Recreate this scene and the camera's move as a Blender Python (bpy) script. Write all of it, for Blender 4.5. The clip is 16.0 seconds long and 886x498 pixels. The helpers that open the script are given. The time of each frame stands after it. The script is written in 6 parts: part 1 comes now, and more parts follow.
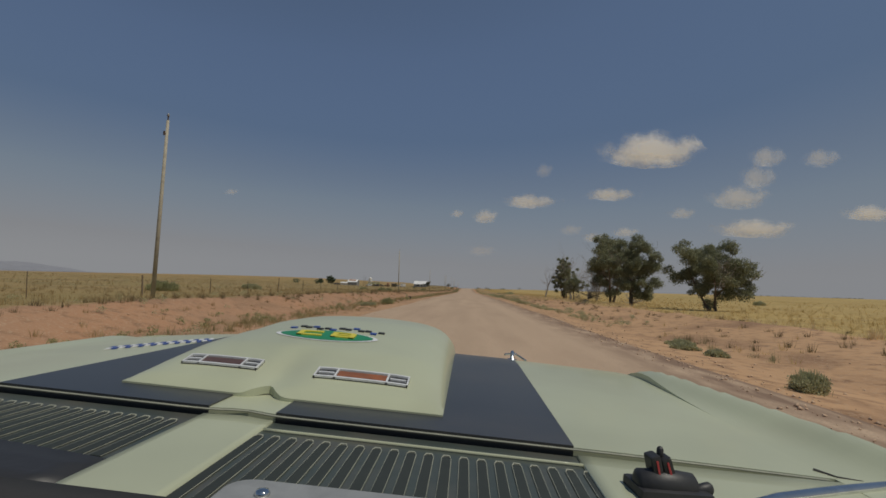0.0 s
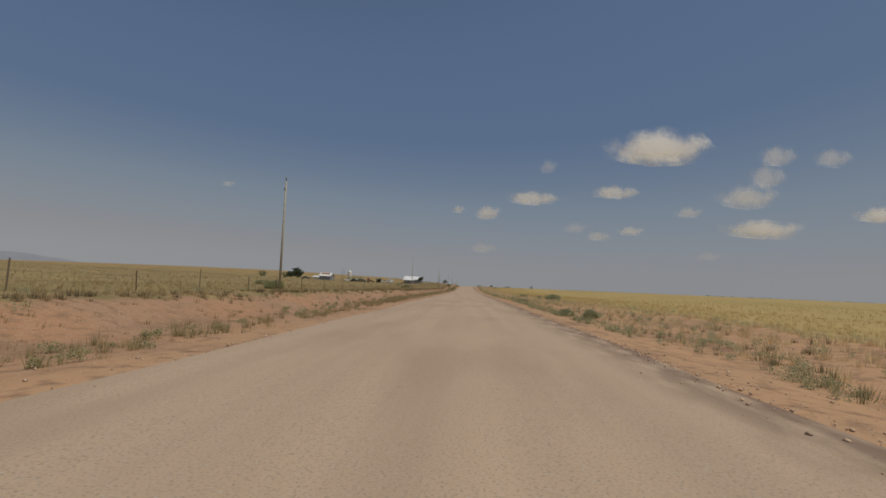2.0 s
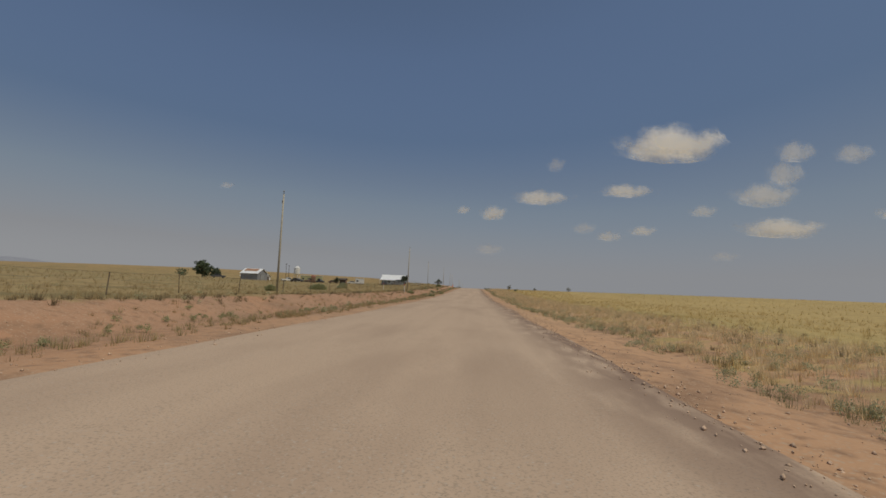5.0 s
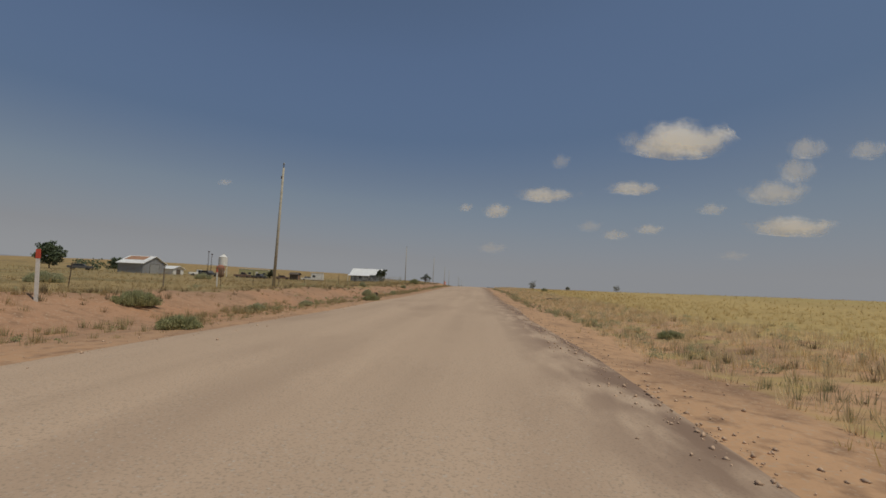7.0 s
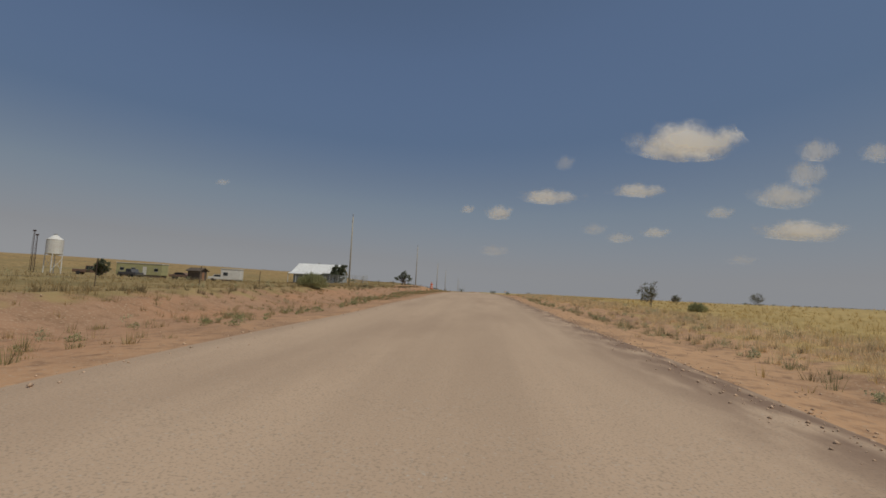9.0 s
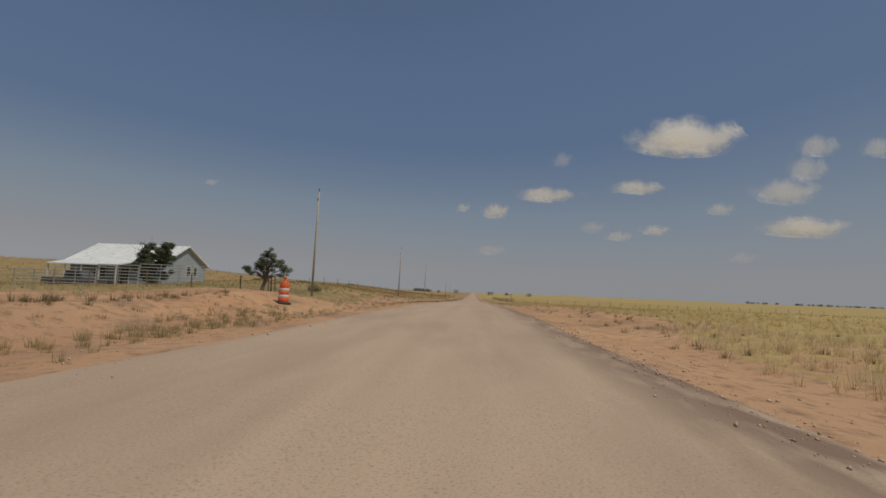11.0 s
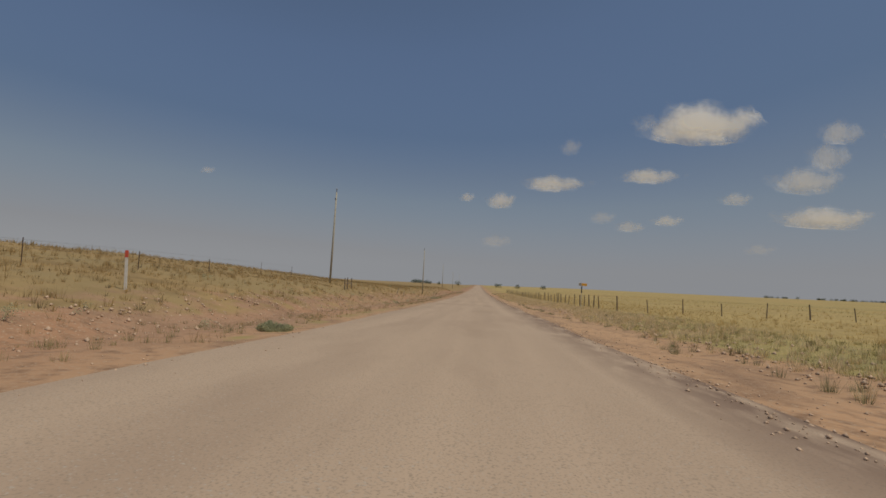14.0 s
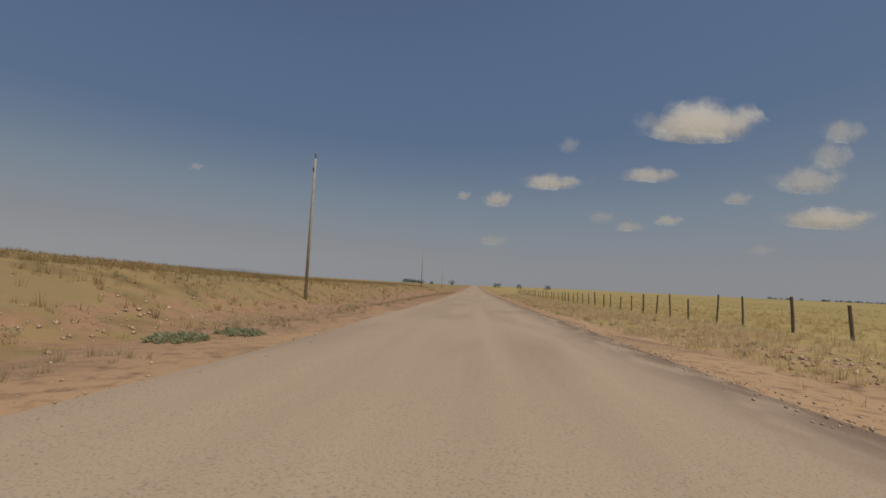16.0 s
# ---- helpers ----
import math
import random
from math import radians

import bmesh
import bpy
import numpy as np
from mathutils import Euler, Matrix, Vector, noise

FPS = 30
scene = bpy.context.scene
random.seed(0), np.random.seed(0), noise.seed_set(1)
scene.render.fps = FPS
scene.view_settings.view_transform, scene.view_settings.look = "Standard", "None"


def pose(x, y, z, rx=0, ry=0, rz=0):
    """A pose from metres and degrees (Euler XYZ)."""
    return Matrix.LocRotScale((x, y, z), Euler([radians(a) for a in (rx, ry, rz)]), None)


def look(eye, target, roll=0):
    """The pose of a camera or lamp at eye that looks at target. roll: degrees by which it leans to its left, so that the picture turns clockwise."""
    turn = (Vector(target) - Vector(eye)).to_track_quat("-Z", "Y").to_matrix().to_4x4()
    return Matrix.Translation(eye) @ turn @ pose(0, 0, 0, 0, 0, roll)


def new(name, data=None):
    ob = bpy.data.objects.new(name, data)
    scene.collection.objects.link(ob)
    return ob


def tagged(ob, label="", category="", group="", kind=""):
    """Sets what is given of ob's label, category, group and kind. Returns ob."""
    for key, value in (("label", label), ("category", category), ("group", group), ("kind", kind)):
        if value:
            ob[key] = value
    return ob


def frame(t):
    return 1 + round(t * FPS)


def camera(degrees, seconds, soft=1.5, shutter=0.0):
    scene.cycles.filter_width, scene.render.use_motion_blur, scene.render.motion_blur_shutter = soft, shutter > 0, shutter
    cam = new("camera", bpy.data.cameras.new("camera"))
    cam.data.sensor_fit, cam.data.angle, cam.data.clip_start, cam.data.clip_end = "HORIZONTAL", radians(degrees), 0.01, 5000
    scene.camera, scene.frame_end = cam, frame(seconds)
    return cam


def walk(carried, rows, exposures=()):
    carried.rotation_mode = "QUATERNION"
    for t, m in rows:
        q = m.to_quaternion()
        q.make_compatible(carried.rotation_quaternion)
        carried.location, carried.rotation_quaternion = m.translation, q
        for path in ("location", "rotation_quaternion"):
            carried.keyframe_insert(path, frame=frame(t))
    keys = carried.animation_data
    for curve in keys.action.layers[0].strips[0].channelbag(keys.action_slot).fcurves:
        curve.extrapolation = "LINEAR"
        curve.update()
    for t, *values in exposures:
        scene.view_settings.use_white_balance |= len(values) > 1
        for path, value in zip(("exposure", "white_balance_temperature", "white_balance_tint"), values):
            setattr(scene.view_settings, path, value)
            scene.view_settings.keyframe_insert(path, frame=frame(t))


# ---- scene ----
cam = camera(85.0, 16.0, soft=1.6)
PATH = [
    (0, (-0.729, 0.0, 1.196), (-1.251, 9.954, 2.005), 1.74),
    (0.5, (-0.941, 16.756, 1.228), (-1.466, 26.714, 1.973), 1.33),
    (1, (-1.133, 33.22, 1.25), (-1.673, 43.179, 1.969), 1.66),
    (1.5, (-0.961, 49.94, 1.254), (-1.511, 59.902, 1.936), 2.08),
    (2, (-0.646, 66.914, 1.223), (-1.187, 76.871, 1.977), 2.65),
    (2.5, (-0.296, 83.911, 1.174), (-0.863, 93.866, 1.931), 2.51),
    (3, (-0.028, 100.842, 1.12), (-0.597, 110.796, 1.885), 2.80),
    (3.5, (0.146, 117.682, 1.065), (-0.47, 127.628, 1.893), 2.43),
    (4, (0.328, 134.186, 1.009), (-0.244, 144.134, 1.855), 2.20),
    (4.5, (0.417, 150.199, 0.953), (-0.221, 160.144, 1.781), 2.30),
    (5, (0.503, 165.949, 0.902), (-0.159, 175.893, 1.717), 2.33),
    (5.5, (0.647, 181.62, 0.858), (-0.018, 191.565, 1.674), 2.34),
    (6, (0.849, 197.273, 0.823), (0.183, 207.215, 1.66), 2.35),
    (6.5, (1.022, 212.968, 0.814), (0.293, 222.907, 1.642), 2.09),
    (7, (1.005, 228.533, 0.856), (0.287, 238.475, 1.654), 2.45),
    (7.5, (0.951, 243.906, 0.957), (0.315, 253.855, 1.737), 2.70),
    (8, (0.677, 258.912, 1.11), (0.03, 268.86, 1.891), 2.86),
    (8.5, (0.218, 273.797, 1.311), (-0.508, 283.735, 2.145), 2.36),
    (9, (-0.342, 288.835, 1.548), (-1.096, 298.769, 2.409), 2.83),
    (9.5, (-0.536, 304.522, 1.814), (-1.219, 314.463, 2.657), 2.44),
    (10, (-0.421, 320.389, 2.088), (-1.088, 330.334, 2.895), 2.34),
    (10.5, (-0.201, 336.312, 2.343), (-0.866, 346.254, 3.189), 2.34),
    (11, (0.074, 352.261, 2.542), (-0.596, 362.2, 3.421), 2.34),
    (11.5, (0.367, 368.215, 2.651), (-0.308, 378.13, 3.759), 2.24),
    (12, (0.549, 384.124, 2.647), (-0.055, 394.068, 3.52), 1.64),
    (12.5, (0.496, 399.968, 2.524), (-0.226, 409.911, 3.318), 1.52),
    (13, (0.212, 415.618, 2.325), (-0.596, 425.562, 2.994), 1.89),
    (13.5, (-0.202, 431.194, 2.105), (-0.974, 441.141, 2.792), 2.46),
    (14, (-0.275, 447.446, 1.881), (-1.036, 457.391, 2.601), 2.60),
    (14.5, (-0.215, 463.932, 1.652), (-0.887, 473.88, 2.415), 2.67),
    (15, (-0.443, 479.525, 1.429), (-1.177, 489.47, 2.176), 2.49),
    (15.5, (-0.695, 495.17, 1.208), (-1.526, 505.111, 1.9), 2.40),
    (16, (-1.015, 510.897, 1.015), (-1.692, 520.847, 1.748), 2.72),
]
walk(cam, [(t, look(eye, target, roll)) for t, eye, target, roll in PATH], ((0, -0.13), (0.5, 0.0), (16, 0.0)))

# ---- light ----
SUN_AZ, SUN_EL = radians(116), radians(62)   # azimuth clockwise from +y, elevation
world = bpy.data.worlds.new("sky")
scene.world = world
world.use_nodes = True
wn = world.node_tree.nodes
wl = world.node_tree.links
sky = wn.new("ShaderNodeTexSky")
sky.sky_type, sky.sun_disc = "NISHITA", False
sky.sun_elevation, sky.sun_rotation = SUN_EL, SUN_AZ
sky.altitude, sky.air_density, sky.dust_density, sky.ozone_density = 900, 1.0, 0.8, 2.4
wn["Background"].inputs[1].default_value = 0.138
# the dust hides the clearer seam of air that lies right on the horizon
low_air = wn.new("ShaderNodeVectorMath")
low_air.operation = "MAXIMUM"
low_air.inputs[1].default_value = (-2, -2, 0.035)
wl.new(wn.new("ShaderNodeTexCoord").outputs["Generated"], low_air.inputs[0])
wl.new(low_air.outputs[0], sky.inputs["Vector"])
tone = wn.new("ShaderNodeHueSaturation")
tone.inputs["Saturation"].default_value = 0.88
wl.new(sky.outputs[0], tone.inputs["Color"])
haze = wn.new("ShaderNodeMix")
haze.data_type, haze.blend_type = "RGBA", "MULTIPLY"
haze.inputs["Factor"].default_value = 1.0
haze.inputs[7].default_value = (0.985, 0.98, 0.95, 1)   # dusty air
wl.new(tone.outputs[0], haze.inputs[6])
# clear blue overhead fades into grey-tan dust where the air is brightest and lowest
glow = wn.new("ShaderNodeRGBToBW")
wl.new(haze.outputs[2], glow.inputs[0])
part_of = wn.new("ShaderNodeMath")
part_of.operation = "DIVIDE"
part_of.inputs[1].default_value = 10.0
wl.new(glow.outputs[0], part_of.inputs[0])
veil = wn.new("ShaderNodeValToRGB")
wl.new(part_of.outputs[0], veil.inputs[0])
VEIL = ((1.9, 1.17, 0.65, 1.72), (2.55, 0.96, 0.66, 1.62), (3.1, 0.95, 0.74, 1.42), (3.75, 0.95, 0.80, 1.25), (4.6, 0.85, 0.88, 1.15), (5.6, 0.73, 0.97, 1.06), (8.0, 0.62, 1.0, 1.0))
for i, (level, keep, red, blue) in enumerate(VEIL):
    stop = veil.color_ramp.elements[i] if i < 2 else veil.color_ramp.elements.new(level / 10)
    stop.position, stop.color = level / 10, (0.45 * keep * red, 0.45 * keep, 0.45 * keep * blue, 1)
dust = wn.new("ShaderNodeVectorMath")
dust.operation = "SCALE"
wl.new(veil.outputs[0], dust.inputs[0])
wl.new(glow.outputs[0], dust.inputs["Scale"])
wl.new(dust.outputs[0], wn["Background"].inputs[0])
sun = new("sun", bpy.data.lights.new("sun", "SUN"))
sun.data.energy, sun.data.angle, sun.data.color = 2.5, radians(0.53), (1.0, 0.945, 0.82)
sun_way = Vector((math.sin(SUN_AZ) * math.cos(SUN_EL), math.cos(SUN_AZ) * math.cos(SUN_EL), math.sin(SUN_EL)))
sun.rotation_euler = sun_way.to_track_quat("Z", "Y").to_euler()
sun.location = (0, 0, 60)


# ---- materials ----
def surface(name, a, b, scale=3.0, rough=0.8, metal=0.0, bump=0.1, fine=40.0, dirt=None, dirt_amount=0.35, space="Object", island=0.0, thin=0.0):
    """Two tones over a broad noise, a fine grain, worn patches of a third colour, and relief."""
    m = bpy.data.materials.new(name)
    m.use_nodes = True
    n, l = m.node_tree.nodes, m.node_tree.links
    bsdf = n["Principled BSDF"]
    if space == "World":
        co = n.new("ShaderNodeNewGeometry").outputs["Position"]
    else:
        co = n.new("ShaderNodeTexCoord").outputs["Object"]

    def tex(s, detail=4.0):
        t = n.new("ShaderNodeTexNoise")
        t.inputs["Scale"].default_value, t.inputs["Detail"].default_value = s, detail
        l.new(co, t.inputs["Vector"])
        return t.outputs["Fac"]

    def ramp(sock, lo, hi):
        r = n.new("ShaderNodeMapRange")
        r.inputs["From Min"].default_value, r.inputs["From Max"].default_value = lo, hi
        l.new(sock, r.inputs["Value"])
        return r.outputs["Result"]

    def mix(fac, x, y, mode="MIX"):
        k = n.new("ShaderNodeMix")
        k.data_type, k.blend_type = "RGBA", mode
        if hasattr(fac, "links"):
            l.new(fac, k.inputs["Factor"])
        else:
            k.inputs["Factor"].default_value = fac
        for idx, v in ((6, x), (7, y)):
            if hasattr(v, "links"):
                l.new(v, k.inputs[idx])
            else:
                k.inputs[idx].default_value = (*v, 1)
        return k.outputs[2]

    broad = tex(scale)
    grain = tex(fine, 3.0)
    col = mix(ramp(broad, 0.3, 0.7), a, b)
    lo = tuple(0.72 * v for v in a)
    col = mix(ramp(grain, 0.45, 0.75), col, mix(0.5, lo, b))
    if dirt:
        patch = n.new("ShaderNodeMath")
        patch.operation = "MULTIPLY"
        l.new(ramp(tex(scale * 2.7 + 0.13), 0.5, 0.68), patch.inputs[0])
        patch.inputs[1].default_value = dirt_amount
        col = mix(patch.outputs[0], col, dirt)
    if island:
        g = n.new("ShaderNodeNewGeometry")
        v = n.new("ShaderNodeHueSaturation")
        l.new(ramp(g.outputs["Random Per Island"], 0.0, 1.0), v.inputs["Fac"])
        v.inputs["Value"].default_value = 1.0 + island
        l.new(col, v.inputs["Color"])
        col = v.outputs["Color"]
    l.new(col, bsdf.inputs["Base Color"])
    bsdf.inputs["Roughness"].default_value, bsdf.inputs["Metallic"].default_value = rough, metal
    if thin:
        glow, both = n.new("ShaderNodeBsdfTranslucent"), n.new("ShaderNodeMixShader")
        l.new(col, glow.inputs["Color"])
        both.inputs[0].default_value = thin
        l.new(bsdf.outputs[0], both.inputs[1])
        l.new(glow.outputs[0], both.inputs[2])
        l.new(both.outputs[0], n["Material Output"].inputs["Surface"])
    if bump:
        bp = n.new("ShaderNodeBump")
        bp.inputs["Strength"].default_value, bp.inputs["Distance"].default_value = bump, 0.02
        l.new(grain, bp.inputs["Height"])
        l.new(bp.outputs[0], bsdf.inputs["Normal"])
    return m


def ground_material():
    """Dry grassland and bare red soil, shared out by the ground's own soil attribute, with green streaks."""
    m = bpy.data.materials.new("prairie_ground")
    m.use_nodes = True
    n, l = m.node_tree.nodes, m.node_tree.links
    bsdf = n["Principled BSDF"]
    pos = n.new("ShaderNodeNewGeometry").outputs["Position"]

    def tex(s, detail=5.0, stretch=None):
        src = pos
        if stretch:
            mp = n.new("ShaderNodeMapping")
            mp.inputs["Scale"].default_value = stretch
            l.new(pos, mp.inputs["Vector"])
            src = mp.outputs[0]
        t = n.new("ShaderNodeTexNoise")
        t.inputs["Scale"].default_value, t.inputs["Detail"].default_value = s, detail
        l.new(src, t.inputs["Vector"])
        return t.outputs["Fac"]

    def rng(sock, lo, hi):
        r = n.new("ShaderNodeMapRange")
        r.inputs["From Min"].default_value, r.inputs["From Max"].default_value = lo, hi
        l.new(sock, r.inputs["Value"])
        return r.outputs["Result"]

    def mix(fac, x, y):
        k = n.new("ShaderNodeMix")
        k.data_type = "RGBA"
        l.new(fac, k.inputs["Factor"])
        for idx, v in ((6, x), (7, y)):
            if hasattr(v, "links"):
                l.new(v, k.inputs[idx])
            else:
                k.inputs[idx].default_value = (*v, 1)
        return k.outputs[2]

    straw = mix(rng(tex(0.05), 0.35, 0.65), (0.50, 0.36, 0.148), (0.43, 0.306, 0.125))
    straw = mix(rng(tex(2.2), 0.42, 0.7), straw, (0.31, 0.225, 0.095))
    straw = mix(rng(tex(0.02, 4.0, (1.0, 0.35, 1.0)), 0.5, 0.66), straw, (0.36, 0.28, 0.112))
    straw = mix(rng(tex(0.35), 0.58, 0.72), straw, (0.36, 0.255, 0.118))
    straw = mix(rng(tex(0.8, 6.0), 0.56, 0.72), straw, (0.31, 0.235, 0.098))
    # the western pasture is grazed down to browner, patchier grass
    brown = mix(rng(tex(0.8, 6.0), 0.45, 0.66), (0.335, 0.242, 0.112), (0.22, 0.158, 0.074))
    brown = mix(rng(tex(0.13, 6.0), 0.5, 0.62), brown, (0.215, 0.165, 0.076))
    brown = mix(rng(tex(0.05, 5.0, (1.0, 0.5, 1.0)), 0.52, 0.66), brown, (0.27, 0.205, 0.09))
    sep = n.new("ShaderNodeSeparateXYZ")
    l.new(pos, sep.inputs[0])
    # past the farm the hill is a warmer golden brown
    gold = mix(rng(tex(0.8, 6.0), 0.42, 0.66), (0.355, 0.24, 0.108), (0.25, 0.168, 0.077))
    gold = mix(rng(tex(0.13, 6.0), 0.5, 0.64), gold, (0.31, 0.222, 0.105))
    brown = mix(rng(sep.outputs["Y"], 404.0, 442.0), brown, gold)
    west = n.new("ShaderNodeMath")
    west.operation = "MULTIPLY"
    l.new(rng(sep.outputs["X"], -4.6, -7.5), west.inputs[0])
    west.inputs[1].default_value = 1.0
    # a greener sward fills the eastern ditch in front of the wire fence
    green = n.new("ShaderNodeMath")
    green.operation = "MULTIPLY"
    l.new(rng(sep.outputs["X"], 12.6, 10.0), green.inputs[0])
    l.new(rng(sep.outputs["Y"], 408.0, 424.0), green.inputs[1])
    ends = n.new("ShaderNodeMath")
    ends.operation = "MULTIPLY"
    l.new(green.outputs[0], ends.inputs[0])
    l.new(rng(sep.outputs["Y"], 500.0, 450.0), ends.inputs[1])
    straw = mix(ends.outputs[0], straw, mix(rng(tex(0.5, 6.0), 0.4, 0.65), (0.37, 0.295, 0.118), (0.285, 0.24, 0.102)))
    straw = mix(west.outputs[0], straw, brown)
    red = mix(rng(tex(0.22), 0.35, 0.65), (0.40, 0.218, 0.122), (0.36, 0.218, 0.135))
    pale = mix(rng(tex(0.22), 0.35, 0.65), (0.52, 0.325, 0.182), (0.46, 0.285, 0.16))
    tan = mix(rng(tex(0.22), 0.35, 0.65), (0.47, 0.265, 0.145), (0.44, 0.262, 0.15))
    soil = mix(rng(tex(0.011, 2.0), 0.4, 0.6), pale, tan)
    soil = mix(rng(sep.outputs["X"], -4.0, -8.0), soil, red)
    # the worn ground round the drive is a sandier orange
    worn = n.new("ShaderNodeMath")
    worn.operation = "MULTIPLY"
    l.new(rng(sep.outputs["Y"], 358.0, 368.0), worn.inputs[0])
    l.new(rng(sep.outputs["Y"], 424.0, 408.0), worn.inputs[1])
    soil = mix(worn.outputs[0], soil, mix(rng(tex(0.3, 5.0), 0.35, 0.65), (0.53, 0.315, 0.17), (0.46, 0.25, 0.13)))
    soil = mix(rng(tex(0.55, 6.0, (1.0, 0.55, 1.0)), 0.52, 0.68), soil, (0.29, 0.175, 0.105))
    soil = mix(rng(tex(3.0), 0.5, 0.72), soil, (0.25, 0.15, 0.09))
    soil = mix(rng(tex(18.0), 0.56, 0.7), soil, (0.45, 0.32, 0.215))
    att = n.new("ShaderNodeAttribute")
    att.attribute_name = "soil"
    add = n.new("ShaderNodeMath")
    add.operation = "ADD"
    l.new(att.outputs["Fac"], add.inputs[0])
    wob = n.new("ShaderNodeMath")
    wob.operation = "MULTIPLY_ADD"
    l.new(tex(0.9), wob.inputs[0])
    wob.inputs[1].default_value, wob.inputs[2].default_value = 1.4, -0.7
    l.new(wob.outputs[0], add.inputs[1])
    l.new(mix(rng(add.outputs[0], 0.35, 0.65), straw, soil), bsdf.inputs["Base Color"])
    bsdf.inputs["Roughness"].default_value = 0.95
    bsdf.inputs["Specular IOR Level"].default_value = 0.15
    bp = n.new("ShaderNodeBump")
    bp.inputs["Strength"].default_value, bp.inputs["Distance"].default_value = 0.5, 0.06
    l.new(tex(5.0, 8.0), bp.inputs["Height"])
    l.new(bp.outputs[0], bsdf.inputs["Normal"])
    return m


def road_material():
    """Graded gravel: pale wheel tracks, loose darker stone between them and towards the edges."""
    m = bpy.data.materials.new("gravel_road")
    m.use_nodes = True
    n, l = m.node_tree.nodes, m.node_tree.links
    bsdf = n["Principled BSDF"]
    pos = n.new("ShaderNodeNewGeometry").outputs["Position"]

    def tex(s, detail=4.0, stretch=None, kind="ShaderNodeTexNoise"):
        src = pos
        if stretch:
            mp = n.new("ShaderNodeMapping")
            mp.inputs["Scale"].default_value = stretch
            l.new(pos, mp.inputs["Vector"])
            src = mp.outputs[0]
        t = n.new(kind)
        t.inputs["Scale"].default_value = s
        if kind == "ShaderNodeTexNoise":
            t.inputs["Detail"].default_value = detail
        l.new(src, t.inputs["Vector"])
        return t.outputs[0]

    def rng(sock, lo, hi):
        r = n.new("ShaderNodeMapRange")
        r.inputs["From Min"].default_value, r.inputs["From Max"].default_value = lo, hi
        l.new(sock, r.inputs["Value"])
        return r.outputs["Result"]

    def mix(fac, x, y):
        k = n.new("ShaderNodeMix")
        k.data_type = "RGBA"
        l.new(fac, k.inputs["Factor"])
        for idx, v in ((6, x), (7, y)):
            if hasattr(v, "links"):
                l.new(v, k.inputs[idx])
            else:
                k.inputs[idx].default_value = (*v, 1)
        return k.outputs[2]

    col = mix(rng(tex(1.1, 5.0, (1.0, 0.03, 1.0)), 0.36, 0.64), (0.50, 0.36, 0.25), (0.43, 0.308, 0.213))
    col = mix(rng(tex(0.12), 0.45, 0.7), col, (0.485, 0.35, 0.243))
    col = mix(rng(tex(0.5, 6.0, (1.0, 0.25, 1.0)), 0.5, 0.72), col, (0.39, 0.275, 0.19))
    col = mix(rng(tex(45.0, 2.0), 0.52, 0.75), col, (0.29, 0.22, 0.155))
    col = mix(rng(tex(38.0, 2.0), 0.6, 0.75), col, (0.45, 0.375, 0.30))
    # loose dark windrow of coarse gravel left by the grader along the east edge
    sep = n.new("ShaderNodeSeparateXYZ")
    l.new(pos, sep.inputs[0])
    mul = n.new("ShaderNodeMath")
    mul.operation = "MULTIPLY"
    l.new(rng(sep.outputs["X"], 1.7, 2.9), mul.inputs[0])
    l.new(rng(tex(2.4, 6.0, (1.0, 0.3, 1.0)), 0.34, 0.56), mul.inputs[1])
    col = mix(mul.outputs[0], col, (0.225, 0.15, 0.105))
    l.new(col, bsdf.inputs["Base Color"])
    bsdf.inputs["Roughness"].default_value = 0.9
    bsdf.inputs["Specular IOR Level"].default_value = 0.2
    bp = n.new("ShaderNodeBump")
    bp.inputs["Strength"].default_value, bp.inputs["Distance"].default_value = 0.08, 0.012
    l.new(tex(60.0, 4.0), bp.inputs["Height"])
    l.new(bp.outputs[0], bsdf.inputs["Normal"])
    return m


GROUND, ROAD = ground_material(), road_material()
POLE_WOOD = surface("weathered_pole_wood", (0.45, 0.41, 0.32), (0.36, 0.325, 0.25), 1.5, 0.85, fine=25, dirt=(0.15, 0.125, 0.09))
POST_WOOD = surface("fence_post_wood", (0.22, 0.165, 0.115), (0.14, 0.105, 0.07), 4, 0.9, fine=30)
STEEL_POST = surface("rusty_steel_post", (0.13, 0.085, 0.06), (0.09, 0.06, 0.05), 6, 0.7, 0.4)
WIRE = surface("galvanised_wire", (0.25, 0.24, 0.23), (0.18, 0.16, 0.15), 6, 0.5, 0.8, bump=0)
BARK = surface("tree_bark", (0.19, 0.15, 0.115), (0.11, 0.085, 0.065), 3, 0.95, fine=25, bump=0.5)
DEAD_WOOD = surface("bleached_dead_wood", (0.36, 0.32, 0.27), (0.24, 0.20, 0.165), 3, 0.9, fine=20, bump=0.4)
LEAF = surface("dull_green_leaves", (0.155, 0.168, 0.098), (0.225, 0.228, 0.135), 0.7, 0.6, bump=0, fine=6, island=0.6, thin=0.4)
LEAF_BUSH = surface("olive_green_leaves", (0.26, 0.27, 0.13), (0.345, 0.325, 0.165), 0.9, 0.7, bump=0, fine=6, island=0.5, thin=0.45)
LEAF_DARK = surface("dark_juniper_leaves", (0.045, 0.064, 0.032), (0.08, 0.10, 0.048), 0.9, 0.65, bump=0, fine=6, island=0.6)
LEAF_JUNIPER = surface("juniper_green_leaves", (0.085, 0.098, 0.058), (0.135, 0.145, 0.082), 0.9, 0.65, bump=0, fine=6, island=0.6, thin=0.35)
